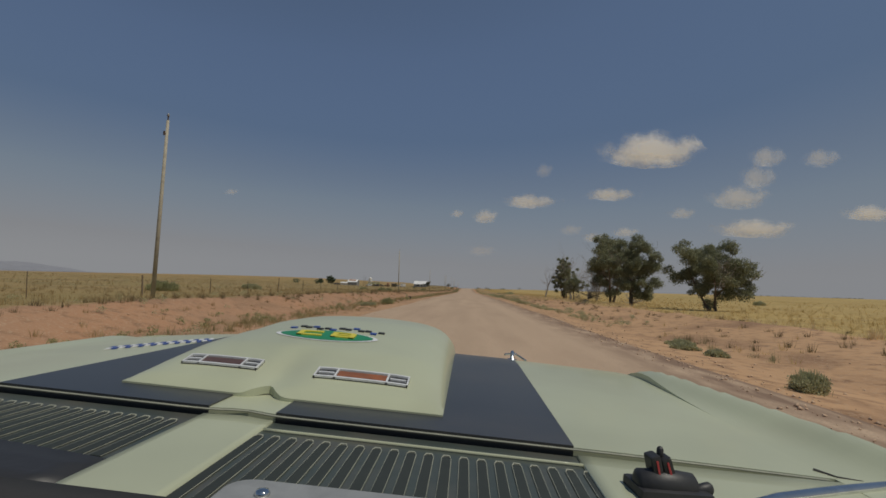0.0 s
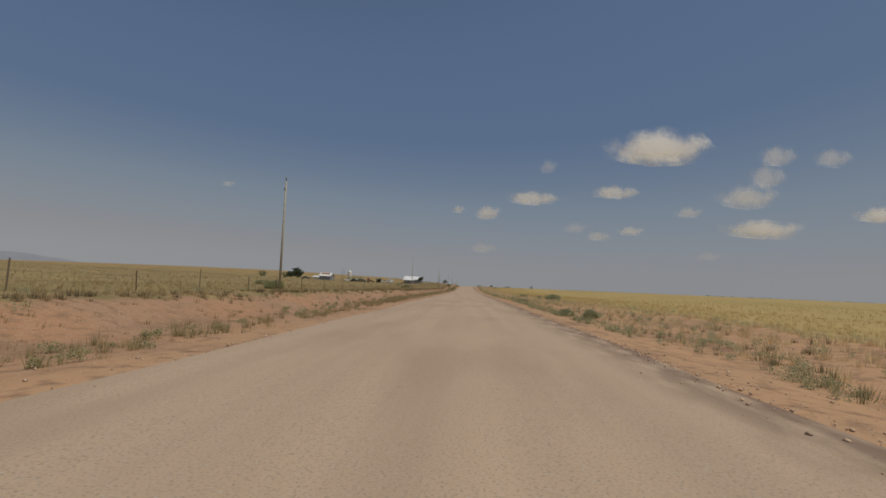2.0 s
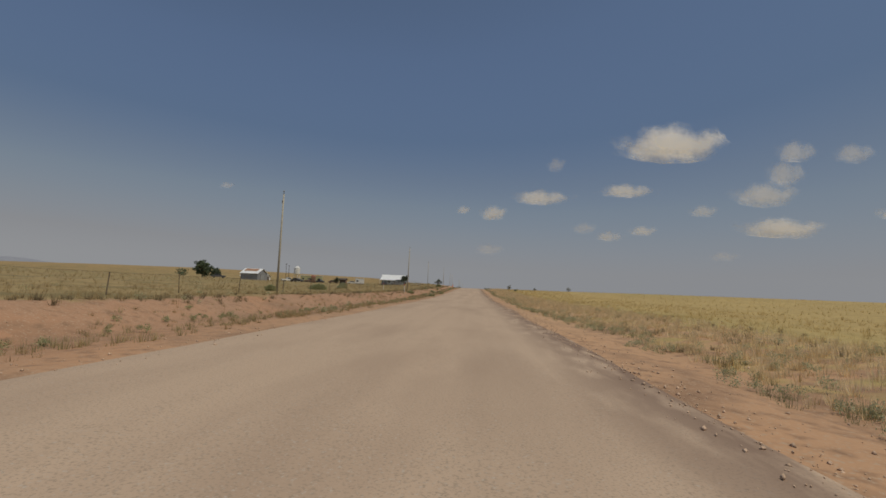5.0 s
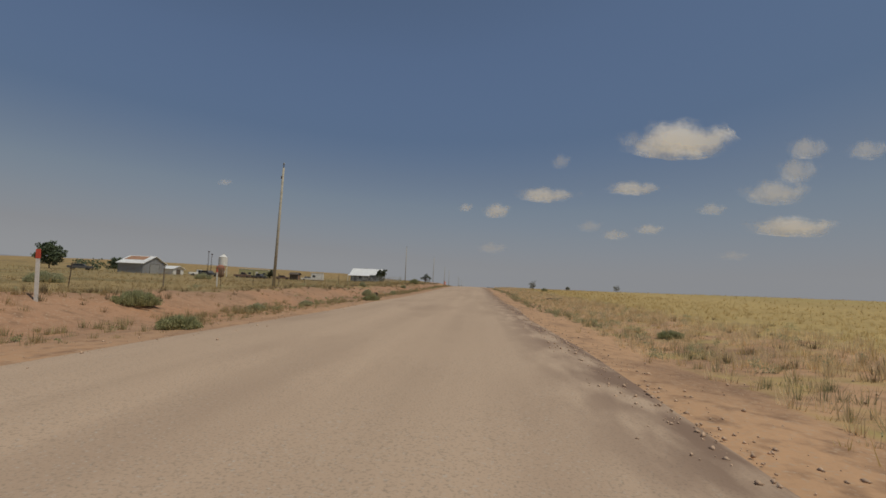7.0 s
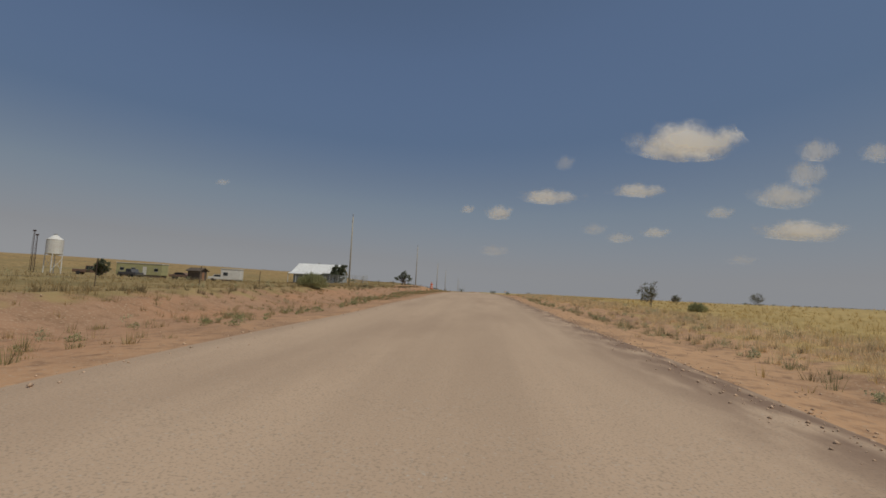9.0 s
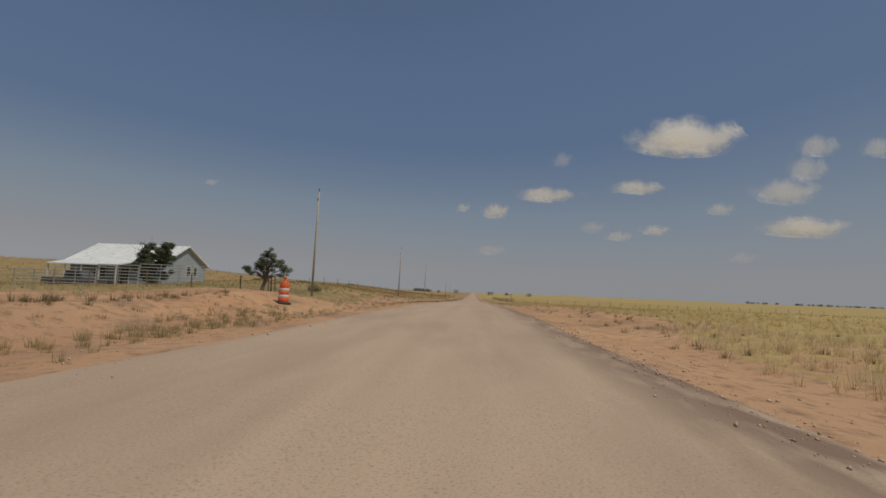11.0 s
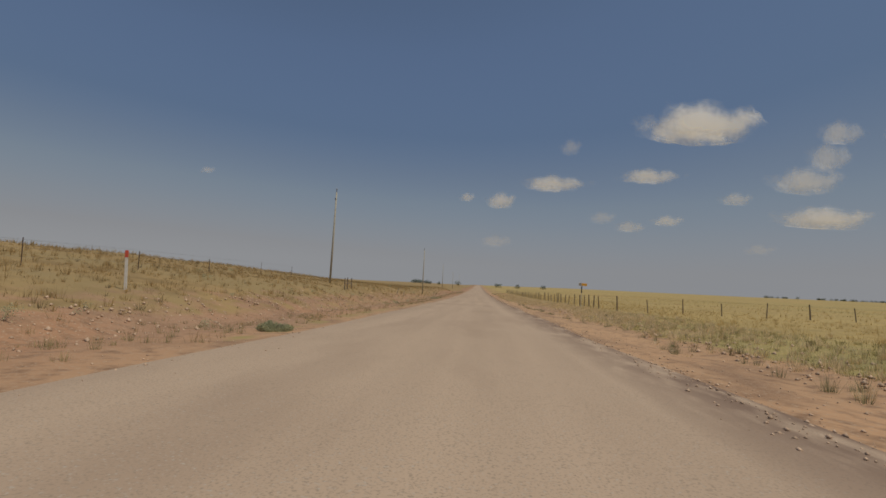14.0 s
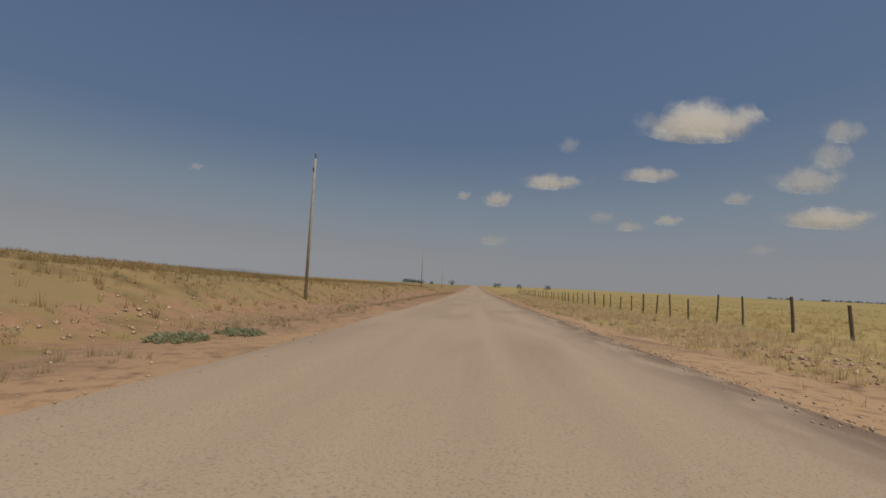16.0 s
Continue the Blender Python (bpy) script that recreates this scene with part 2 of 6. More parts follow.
LEAF_MESQUITE = surface("mesquite_leaves", (0.115, 0.12, 0.075), (0.17, 0.165, 0.10), 0.9, 0.7, bump=0, fine=6, island=0.5, thin=0.4)
LEAF_SAGE = surface("sage_green_leaves", (0.33, 0.335, 0.195), (0.42, 0.39, 0.23), 1.2, 0.75, bump=0, fine=6, island=0.5, thin=0.45)
STRAW = surface("dry_grass_blades", (0.56, 0.41, 0.178), (0.45, 0.315, 0.13), 0.4, 0.8, bump=0, fine=3, space="World", island=0.5, thin=0.45)
STRAW_PALE = surface("pale_dry_grass_blades", (0.74, 0.60, 0.37), (0.58, 0.44, 0.25), 0.5, 0.8, bump=0, fine=3, space="World", island=0.45, thin=0.45)
STRAW_WEST = surface("grazed_brown_grass_blades", (0.40, 0.288, 0.138), (0.29, 0.206, 0.095), 0.4, 0.8, bump=0, fine=3, space="World", island=0.5, thin=0.45)
WEED = surface("weed_blades", (0.27, 0.235, 0.115), (0.40, 0.31, 0.16), 0.5, 0.8, bump=0, fine=3, space="World", island=0.6, thin=0.45)
WHITE_STEEL = surface("white_painted_steel", (0.78, 0.77, 0.73), (0.66, 0.64, 0.60), 1.2, 0.45, dirt=(0.45, 0.36, 0.26), bump=0.03)
ROOF_STEEL = surface("pale_sheet_metal_roof", (0.82, 0.82, 0.80), (0.72, 0.72, 0.70), 0.8, 0.4, 0.0, dirt=(0.42, 0.34, 0.28), bump=0.03)
GREY_STEEL = surface("grey_sheet_metal", (0.33, 0.34, 0.35), (0.26, 0.265, 0.27), 0.7, 0.5, 0.3, dirt=(0.30, 0.20, 0.13), bump=0.05)
RUST = surface("rusted_sheet_metal", (0.32, 0.155, 0.085), (0.40, 0.24, 0.15), 1.1, 0.85, dirt=(0.18, 0.09, 0.05), bump=0.15)
BLUE_GREY_WALL = surface("blue_grey_siding", (0.35, 0.40, 0.425), (0.31, 0.35, 0.38), 0.8, 0.7, dirt=(0.30, 0.26, 0.21), dirt_amount=0.25, bump=0.04)
OLD_YELLOW = surface("faded_yellow_siding", (0.47, 0.44, 0.22), (0.36, 0.35, 0.18), 0.9, 0.7, dirt=(0.22, 0.19, 0.11), bump=0.05)
DARK_WOOD = surface("dark_weathered_boards", (0.09, 0.07, 0.055), (0.14, 0.11, 0.085), 2, 0.9, fine=18, bump=0.3)
MUD_WALL = surface("brown_plank_wall", (0.25, 0.16, 0.10), (0.18, 0.115, 0.075), 1.5, 0.9, fine=15, bump=0.2)
GLASS_DARK = surface("dark_window_glass", (0.02, 0.025, 0.03), (0.03, 0.035, 0.04), 1, 0.08, bump=0)
ORANGE = surface("orange_plastic", (0.80, 0.13, 0.035), (0.68, 0.105, 0.03), 2, 0.45, dirt=(0.42, 0.17, 0.08), bump=0.03)
REFLECT_WHITE = surface("white_reflective_band", (0.72, 0.70, 0.66), (0.6, 0.57, 0.52), 3, 0.4, dirt=(0.45, 0.33, 0.22), bump=0.02)
RUBBER = surface("black_rubber", (0.025, 0.025, 0.025), (0.045, 0.04, 0.036), 5, 0.8, bump=0.1)
MARKER_RED = surface("red_orange_marker_plastic", (0.62, 0.07, 0.04), (0.52, 0.09, 0.05), 3, 0.5, bump=0)
PIPE = surface("pale_galvanised_pipe", (0.52, 0.52, 0.50), (0.42, 0.41, 0.39), 4, 0.5, 0.3)
SIGN_YELLOW = surface("amber_sign_face", (0.80, 0.38, 0.02), (0.72, 0.33, 0.02), 3, 0.45, dirt=(0.4, 0.24, 0.08), bump=0)


# ---- building helpers ----
def thing(name, m, label, category, group="", kind=""):
    ob = new(name)
    ob.empty_display_size = 0.2
    ob.matrix_basis = m
    return tagged(ob, label, category, group, kind)


def part(name, bm, material, parent, label="", smooth=False):
    me = bpy.data.meshes.new(name)
    bm.normal_update()
    bm.to_mesh(me)
    bm.free()
    if smooth:
        me.polygons.foreach_set("use_smooth", [True] * len(me.polygons))
    me.materials.append(material)
    ob = new(name, me)
    if parent:
        ob.parent = parent
    return tagged(ob, label) if label else ob


def solid(name, bm, material, m, label, category, group="", kind="", smooth=False):
    ob = part(name, bm, material, None, "", smooth)
    ob.matrix_basis = m
    return tagged(ob, label, category, group, kind)


def from_arrays(name, verts, faces, material):
    me = bpy.data.meshes.new(name)
    nv, nf, k = len(verts), len(faces), faces.shape[1]
    me.vertices.add(nv)
    me.vertices.foreach_set("co", np.asarray(verts, np.float32).ravel())
    me.loops.add(nf * k)
    me.loops.foreach_set("vertex_index", np.asarray(faces, np.int32).ravel())
    me.polygons.add(nf)
    me.polygons.foreach_set("loop_start", np.arange(0, nf * k, k, dtype=np.int32))
    me.update(calc_edges=True)
    me.validate()
    me.materials.append(material)
    return me


def box(bm, x0, x1, y0, y1, z0, z1, bevel=0.0):
    g = bmesh.ops.create_cube(bm, size=1.0)
    bmesh.ops.scale(bm, vec=(x1 - x0, y1 - y0, z1 - z0), verts=g["verts"])
    bmesh.ops.translate(bm, vec=((x0 + x1) / 2, (y0 + y1) / 2, (z0 + z1) / 2), verts=g["verts"])
    if bevel:
        edges = list({e for v in g["verts"] for e in v.link_edges})
        bmesh.ops.bevel(bm, geom=edges, offset=bevel, segments=2, affect="EDGES", profile=0.7)
    return bm


def boxed(*a, **k):
    return box(bmesh.new(), *a, **k)


def tube(bm, points, radii, sides=7):
    """A tapered tube along points."""
    rings = []
    for i, (p, r) in enumerate(zip(points, radii)):
        p = Vector(p)
        ahead = Vector(points[min(i + 1, len(points) - 1)]) - Vector(points[max(i - 1, 0)])
        q = ahead.to_track_quat("Z", "Y")
        rings.append([bm.verts.new(p + q @ Vector((r * math.cos(a), r * math.sin(a), 0))) for a in (2 * math.pi * k / sides for k in range(sides))])
    for a, b in zip(rings, rings[1:]):
        for k in range(sides):
            bm.faces.new((a[k], a[(k + 1) % sides], b[(k + 1) % sides], b[k]))
    bm.faces.new(rings[0][::-1])
    bm.faces.new(rings[-1])
    return bm


def lathe(bm, profile, sides=20, centre=(0, 0)):
    """A turned body from (radius, height) pairs, closed at both ends."""
    rings = [[bm.verts.new((centre[0] + r * math.cos(2 * math.pi * k / sides), centre[1] + r * math.sin(2 * math.pi * k / sides), z)) for k in range(sides)] for r, z in profile]
    for a, b in zip(rings, rings[1:]):
        for k in range(sides):
            bm.faces.new((a[k], a[(k + 1) % sides], b[(k + 1) % sides], b[k]))
    bm.faces.new(rings[0][::-1])
    bm.faces.new(rings[-1])
    return bm


def prism(bm, outline, y0, y1):
    """An outline in x and z, drawn out along y."""
    a = [bm.verts.new((x, y0, z)) for x, z in outline]
    b = [bm.verts.new((x, y1, z)) for x, z in outline]
    n = len(outline)
    for k in range(n):
        bm.faces.new((a[k], a[(k + 1) % n], b[(k + 1) % n], b[k]))
    bm.faces.new(a[::-1])
    bm.faces.new(b)
    bmesh.ops.recalc_face_normals(bm, faces=bm.faces[:])
    return bm


# ---- the lie of the land ----
PROFILE_Y = (-400, 0, 50, 117, 165, 207, 228, 259, 289, 305, 336, 360, 385, 400, 431, 464, 480, 495, 511, 560, 640, 800, 1200, 2000, 4600)
PROFILE_Z = (0, 0, 0.08, -0.13, -0.30, -0.41, -0.39, -0.13, 0.34, 0.62, 1.17, 1.47, 1.52, 1.36, 0.90, 0.46, 0.22, 0.0, -0.22, -0.6, -0.8, -0.5, 1.5, 3.0, 6.0)
_py = np.arange(-400, 4601, 2.0)
_pz = np.interp(_py, PROFILE_Y, PROFILE_Z)
_k = np.exp(-0.5 * (np.arange(-24, 25) * 2.0 / 14.0) ** 2)
_pz = np.convolve(np.pad(_pz, 24, mode="edge"), _k / _k.sum(), mode="valid")
ROAD_L, ROAD_R = -5.1, 3.35


def step(a, b, x):
    t = np.clip((x - a) / (b - a), 0, 1)
    return t * t * (3 - 2 * t)


def road_z(y):
    return np.interp(y, _py, _pz)


def land(x, y):
    """Height of the ground, for numbers or arrays."""
    x, y = np.asarray(x, float), np.asarray(y, float)
    z = road_z(y) - 0.05
    right, left = x - ROAD_R, ROAD_L - x
    # shallow ditches with a low bank behind
    early = step(392, 372, y)
    z = z - 0.14 * np.exp(-((right - 2.0) / 1.1) ** 2) - early * 0.10 * np.exp(-((left - 2.4) / 1.3) ** 2) - (1 - early) * 0.20 * np.exp(-((left - 4.5) / 2.0) ** 2)
    z = z + 0.16 * step(3.0, 6.0, right) + (1 - early) * 0.30 * step(7.0, 10.5, left)
    z = z + early * (0.46 * step(3.2, 5.4 + 0.3 * np.sin(y * 0.37), left) - 0.16 * step(6.5, 11.0, left))
    # the land to the west lies on its own level: the farm's hollow, then a low hill
    west = 0.15 + 0.75 * np.exp(-((y - 375) / 90) ** 2)
    z = z + step(10, 48, left) * (west - road_z(y))
    z = z + 2.2 * step(30, 170, left) * (1 - 0.75 * np.exp(-((y - 365) / 60) ** 2)) + 2.3 * step(8, 29, left) * np.exp(-((y - 482) / 121) ** 2) * step(400, 480, y) + 2.6 * step(22, 58, left) * np.exp(-((y - 444) / 24) ** 2)
    z = z + 0.95 * step(5, 17, left) * np.exp(-((y - 412) / 30) ** 2) * step(34, 24, left)
    # the drive crosses the ditch on fill
    z = z + 0.42 * np.exp(-((y - 377) / 8) ** 2) * step(1.0, 3.2, left) * step(13, 8, left)
    # crumbling cut bank under the hill, and a lower one beside the first ditch
    ragged = 1 + 0.35 * np.sin(y * 0.9 + 2 * np.sin(y * 0.23)) + 0.2 * np.sin(y * 2.3 + x)
    z = z + 0.55 * step(3.0, 5.2 + 0.4 * np.sin(y * 0.6), left) * step(398, 412, y) * step(545, 505, y) * (0.85 + 0.15 * ragged)
    z = z + step(440, 480, y) * step(700, 600, y) * step(4.0, 8.0, left) * (1 - 0.95 * step(9, 26, left)) * (0.75 - 0.55 * road_z(y))
    z = z + 0.10 * step(4.9, 5.5 + 0.4 * np.sin(y * 0.31), left) * (1 - 0.8 * step(5.8, 8.0, left)) * ragged * step(350, 320, y)
    z = z + 0.14 * np.exp(-((right - 6.6 - 0.5 * np.sin(y * 0.21)) / 0.5) ** 2) * ragged * step(125, 100, y)
    z = z + 0.45 * step(15, 80, right) * np.exp(-((y - 345) / 80) ** 2)
    # long swells far out
    far = step(60, 400, np.abs(x))
    z = z + far * (2.0 * np.sin(x / 310.0 + 0.7) * np.cos(y / 420.0) + 1.2 * np.sin(x / 140.0 + y / 230.0))
    rough = 0.018 * np.sin(x * 1.9 + 0.6 * y) * np.sin(1.3 * y + 0.4 * x) + 0.04 * np.sin(0.51 * x + 2.0) * np.sin(0.37 * y)
    return z + rough * step(0.2, 2.0, np.maximum(right, left))


def soil(x, y):
    """1 on bare soil, 0 under grass."""
    right, left = x - ROAD_R, ROAD_L - x
    wide = 1.7 + 0.5 * np.sin(y / 13.0) + 4.4 * step(135, 90, y) + 5.2 * np.exp(-((y - 403) / np.where(y > 403, 19.0, 24.0)) ** 2) + 3.0 * np.exp(-((y - 378) / 9) ** 2) + 2.0 * np.exp(-((y - 492) / 14) ** 2) + 2.6 * np.exp(-((y - 316) / 26) ** 2) + 1.8 * np.exp(-((y - 458) / 20) ** 2)
    s = step(wide + 1.2, wide - 0.4, right) * (right > -0.5)
    near = -1.9 + 0.8 * np.sin(y / 23.0) + 1.6 * step(440, 470, y) * step(520, 500, y) - 1.6 * np.exp(-((y - 385) / 22) ** 2)
    out = 8.4 - 3.0 * step(372, 352, y) + (0.5 + 0.7 * step(352, 372, y)) * np.sin(y / 31.0 + 1) + 5.5 * np.exp(-((y - 370) / 10) ** 2) - 3.4 * step(379, 392, y) - 1.2 * step(455, 490, y) * step(545, 510, y)
    s = np.maximum(s, step(near, near + 1.2, left) * step(out + 1.0, out - 1.0, left))
    # thin, patchy cover on both verges
    s = np.maximum(s, (0.46 + 0.12 * step(40, 70, y) * step(365, 330, y) - 0.3 * step(408, 424, y) * step(480, 450, y)) * step(8.8, 5.5, right) * (right > 0))
    s = np.maximum(s, 0.38 * step(out + 5.0, out + 2.0, left) * (left > 0))
    s = np.maximum(s, 0.56 * step(6.4, 5.0, left) * (left > 0) * step(405, 425, y) * step(600, 560, y))
    return np.maximum(s, (right < 0.4) * (left < 0.4))


def stretch(lo, hi, fine_lo, fine_hi, d, growth):
    mid = np.arange(fine_lo, fine_hi + d / 2, d)
    up, dn, s = [fine_hi], [fine_lo], d
    while up[-1] < hi or dn[-1] > lo:
        s *= growth
        if up[-1] < hi:
            up.append(min(hi, up[-1] + s))
        if dn[-1] > lo:
            dn.append(max(lo, dn[-1] - s))
    return np.array(dn[:0:-1] + list(mid) + up[1:])


def grid(name, xs, ys, zf, material):
    X, Y = np.meshgrid(xs, ys)
    verts = np.stack([X, Y, zf(X, Y)], -1).reshape(-1, 3)
    a = (np.arange(len(ys) - 1)[:, None] * len(xs) + np.arange(len(xs) - 1)).ravel()
    me = from_arrays(name, verts, np.stack([a, a + 1, a + 1 + len(xs), a + len(xs)], 1), material)
    me.polygons.foreach_set("use_smooth", [True] * len(me.polygons))
    return me, X, Y


me, X, Y = grid("ground", stretch(-4600, 4600, -26, 26, 0.5, 1.13), stretch(-1200, 4700, -20, 640, 2.0, 1.12), land, GROUND)
at = me.attributes.new("soil", "FLOAT", "POINT")
at.data.foreach_set("value", soil(X, Y).astype(np.float32).ravel())
tagged(new("ground", me), "dry yellow grassland with bare red soil beside the road", "ground", kind="structure")


def road_surface(x, y):
    c = (ROAD_L + ROAD_R) / 2
    half = (ROAD_R - ROAD_L) / 2
    edge = np.clip((np.abs(x - c) - half + 0.45) / 0.45, 0, 1)
    crown = 0.05 * (1 - ((x - c) / half) ** 2)
    tracks = -0.012 * (np.exp(-((x + 0.1) / 0.35) ** 2) + np.exp(-((x + 1.7) / 0.35) ** 2))
    return road_z(y) - 0.015 + crown + tracks - 0.06 * edge**2 + 0.006 * np.sin(9 * x + 2 * y) * np.sin(3.1 * y)


me, X, Y = grid("road", np.arange(ROAD_L, ROAD_R + 0.01, 0.352), stretch(-1200, 4700, -20, 640, 1.0, 1.12), road_surface, ROAD)
co = np.empty(len(me.vertices) * 3, np.float32)
me.vertices.foreach_get("co", co)
co = co.reshape(-1, 3)
for k, side in ((0, -1), (len(np.arange(ROAD_L, ROAD_R + 0.01, 0.352)) - 1, 1)):
    row = co[k :: len(np.arange(ROAD_L, ROAD_R + 0.01, 0.352))]
    row[:, 0] += side * (0.14 * np.sin(row[:, 1] / 3.1) + 0.1 * np.sin(row[:, 1] / 7.7))
me.vertices.foreach_set("co", co.ravel())
tagged(new("road", me), "straight graded gravel road, pinkish brown and dusty", "road", kind="structure")


# ---- power poles ----
def power_pole(x, y, height, lean=0.0):
    root = thing("power_pole", pose(x, y, float(land(x, y)) - 0.05, 0, lean, 0), "tall weathered wooden power pole standing in dry grass", "power pole", "poles along the road")
    part("pole", tube(bmesh.new(), [(0, 0, -0.3), (0, 0, height * 0.5), (0, 0, height)], [0.102, 0.086, 0.066], 12), POLE_WOOD, root, smooth=True)
    bm = tube(bmesh.new(), [(0, 0, height - 0.02), (0, 0, height + 0.22)], [0.035, 0.03], 8)
    part("pin", bm, STEEL_POST, root)
    part("insulator", lathe(bmesh.new(), [(0.03, height + 0.2), (0.07, height + 0.22), (0.05, height + 0.27), (0.065, height + 0.3), (0.03, height + 0.36)], 10), GREY_STEEL, root, "small grey insulator", True)
    bm = bmesh.new()
    box(bm, -0.02, 0.02, -0.19, -0.1, height - 0.75, height - 0.69)
    box(bm, -0.03, 0.03, -0.24, -0.17, height - 0.8, height - 0.6)
    part("bracket", bm, STEEL_POST, root)
    return root


for px, py, ph, pl in ((-15.8, 22.6, 8.8, 0.5), (-15.7, 105.1, 9.0, -0.4), (-17.0, 208.2, 9.0, 0.3), (-12.4, 259.8, 8.1, 1.0), (-17.2, 351.2, 9.2, 0), (-13.9, 393.4, 9.2, 0.6), (-12.9, 435.2, 8.2, 1.2), (-14.2, 492.1, 8.7, 0.8), (-10.8, 538.6, 8.4, 0.4), (-13.5, 625.0, 8.8, 0), (-14, 705, 8.8, 0), (-14, 790, 8.8, 0)):
    power_pole(px, py, ph, pl)


# ---- fences ----
def fence_run(name, label, points, heights, steel_every=0, lean=2.0, seed=1, wires=(0.35, 0.65, 0.95), thick=1.0):
    rnd = random.Random(seed)
    ends = Vector(points[-1]) - Vector(points[0])
    x0, y0 = points[0]
    root = thing(name, pose(x0, y0, float(land(x0, y0))), label, "fence")
    base = Vector((x0, y0, float(land(x0, y0))))
    wood, steel = None, None
    for i, (x, y) in enumerate(points):
        z = float(land(x, y))
        m = Matrix.Translation(Vector((x, y, z)) - base) @ pose(0, 0, 0, rnd.uniform(-lean, lean), rnd.uniform(-lean, lean), rnd.uniform(0, 90))
        h = heights * rnd.uniform(0.85, 1.12)
        if steel_every and i % steel_every:
            if not steel:
                steel = part("steel_post", boxed(-0.02, 0.02, -0.025, 0.025, -0.2, 1.0), STEEL_POST, root)
                ob = steel
            else:
                ob = new("steel_post", steel.data)
                ob.parent = root
        elif not wood:
            wood = part("post", tube(bmesh.new(), [(0, 0, -0.2), (0.01, 0, 0.5), (0, 0.01, 1.0)], [0.06, 0.055, 0.05], 8), POST_WOOD, root)
            ob = wood
        else:
            ob = new("post", wood.data)
            ob.parent = root
        w = thick * rnd.uniform(0.75, 1.25)
        ob.matrix_basis = m @ Matrix.Diagonal((w, w, h, 1))
    for wz in wires:
        bm = bmesh.new()
        tube(bm, [Vector((x, y, float(land(x, y)) + wz * heights)) - base for x, y in points], [0.0035] * len(points), 3)
        part("wire", bm, WIRE, root)
    return root


rnd = random.Random(7)
POSTS = [489.6, 496.0, 498.7, 500.4, 502.7, 505.3, 508.6, 512.0, 515.2, 518.5, 520.1, 521.5, 524.4, 528.1, 531.1, 534.5, 537.3, 540.2, 543.0, 545.6, 547.8]
fence_run("fence", "old wooden post and wire fence beside the gravel road", [(11.6 + rnd.uniform(-0.12, 0.12), y) for y in POSTS + list(547.8 + np.cumsum([rnd.uniform(2.4, 4.0) for _ in range(34)]))], 1.35, 0, 3.2, 3)
fence_run("fence", "line of dark fence posts running off across the pasture", [(11.6 + k, 490.6 + 0.10 * k + rnd.uniform(-0.2, 0.2)) for k in np.cumsum([2.8] + [rnd.uniform(2.4, 4.2) for _ in range(26)])], 1.25, 0, 5.0, 4)
fence_run("fence", "thin post and wire fence in grass along the verge", [(-18.2 + rnd.uniform(-0.15, 0.15), y) for y in np.cumsum([2] + [rnd.uniform(5.5, 8.5) for _ in range(46)])], 1.2, 3, 3.0, 5, thick=0.65)
fence_run("fence", "thin post and wire fence along the hillside pasture", [(-18.0 + rnd.uniform(-0.15, 0.15), y) for y in np.cumsum([404] + [rnd.uniform(5.0, 8.0) for _ in range(14)])], 1.1, 4, 3.0, 6, thick=0.65)


def brace_gate(x, y):
    root = thing("fence_brace", pose(x, y, float(land(x, y)) + 0.03, 0, 0, 90), "dark wooden H-shaped fence brace beside the pole", "fence brace")
    for k, h in ((-0.85, 0.95), (0.0, 1.0), (1.36, 0.98)):
        part("post", tube(bmesh.new(), [(k, 0, -0.3), (k + 0.01, 0.0, h * 0.5), (k + 0.03, 0.01, h)], [0.055, 0.05, 0.045], 9), POST_WOOD, root)
    part("rail", tube(bmesh.new(), [(0.0, 0, 0.52), (0.7, 0.01, 0.5), (1.36, 0, 0.5)], [0.032, 0.035, 0.03], 8), POST_WOOD, root)
    part("rail", tube(bmesh.new(), [(-0.85, 0, 0.44), (0.0, 0, 0.46)], [0.028, 0.028], 8), POST_WOOD, root)
    return root


brace_gate(-11.8, 489.5)


def marker_post(x, y, h=1.15):
    root = thing("marker_post", pose(x, y, float(land(x, y)), 1.5, -2, 20), "white plastic marker post with a red-orange top", "marker post", "utility markers")
    part("stake", boxed(-0.045, 0.045, -0.012, 0.012, -0.2, h * 0.82, 0.004), REFLECT_WHITE, root)
    part("cap", boxed(-0.05, 0.05, -0.018, 0.018, h * 0.82, h, 0.006), MARKER_RED, root, "red-orange cap")


for mx, my in ((-10.1, 240.1), (-12.0, 462.8), (-17.5, 262.0)):
    marker_post(mx, my, 1.3)


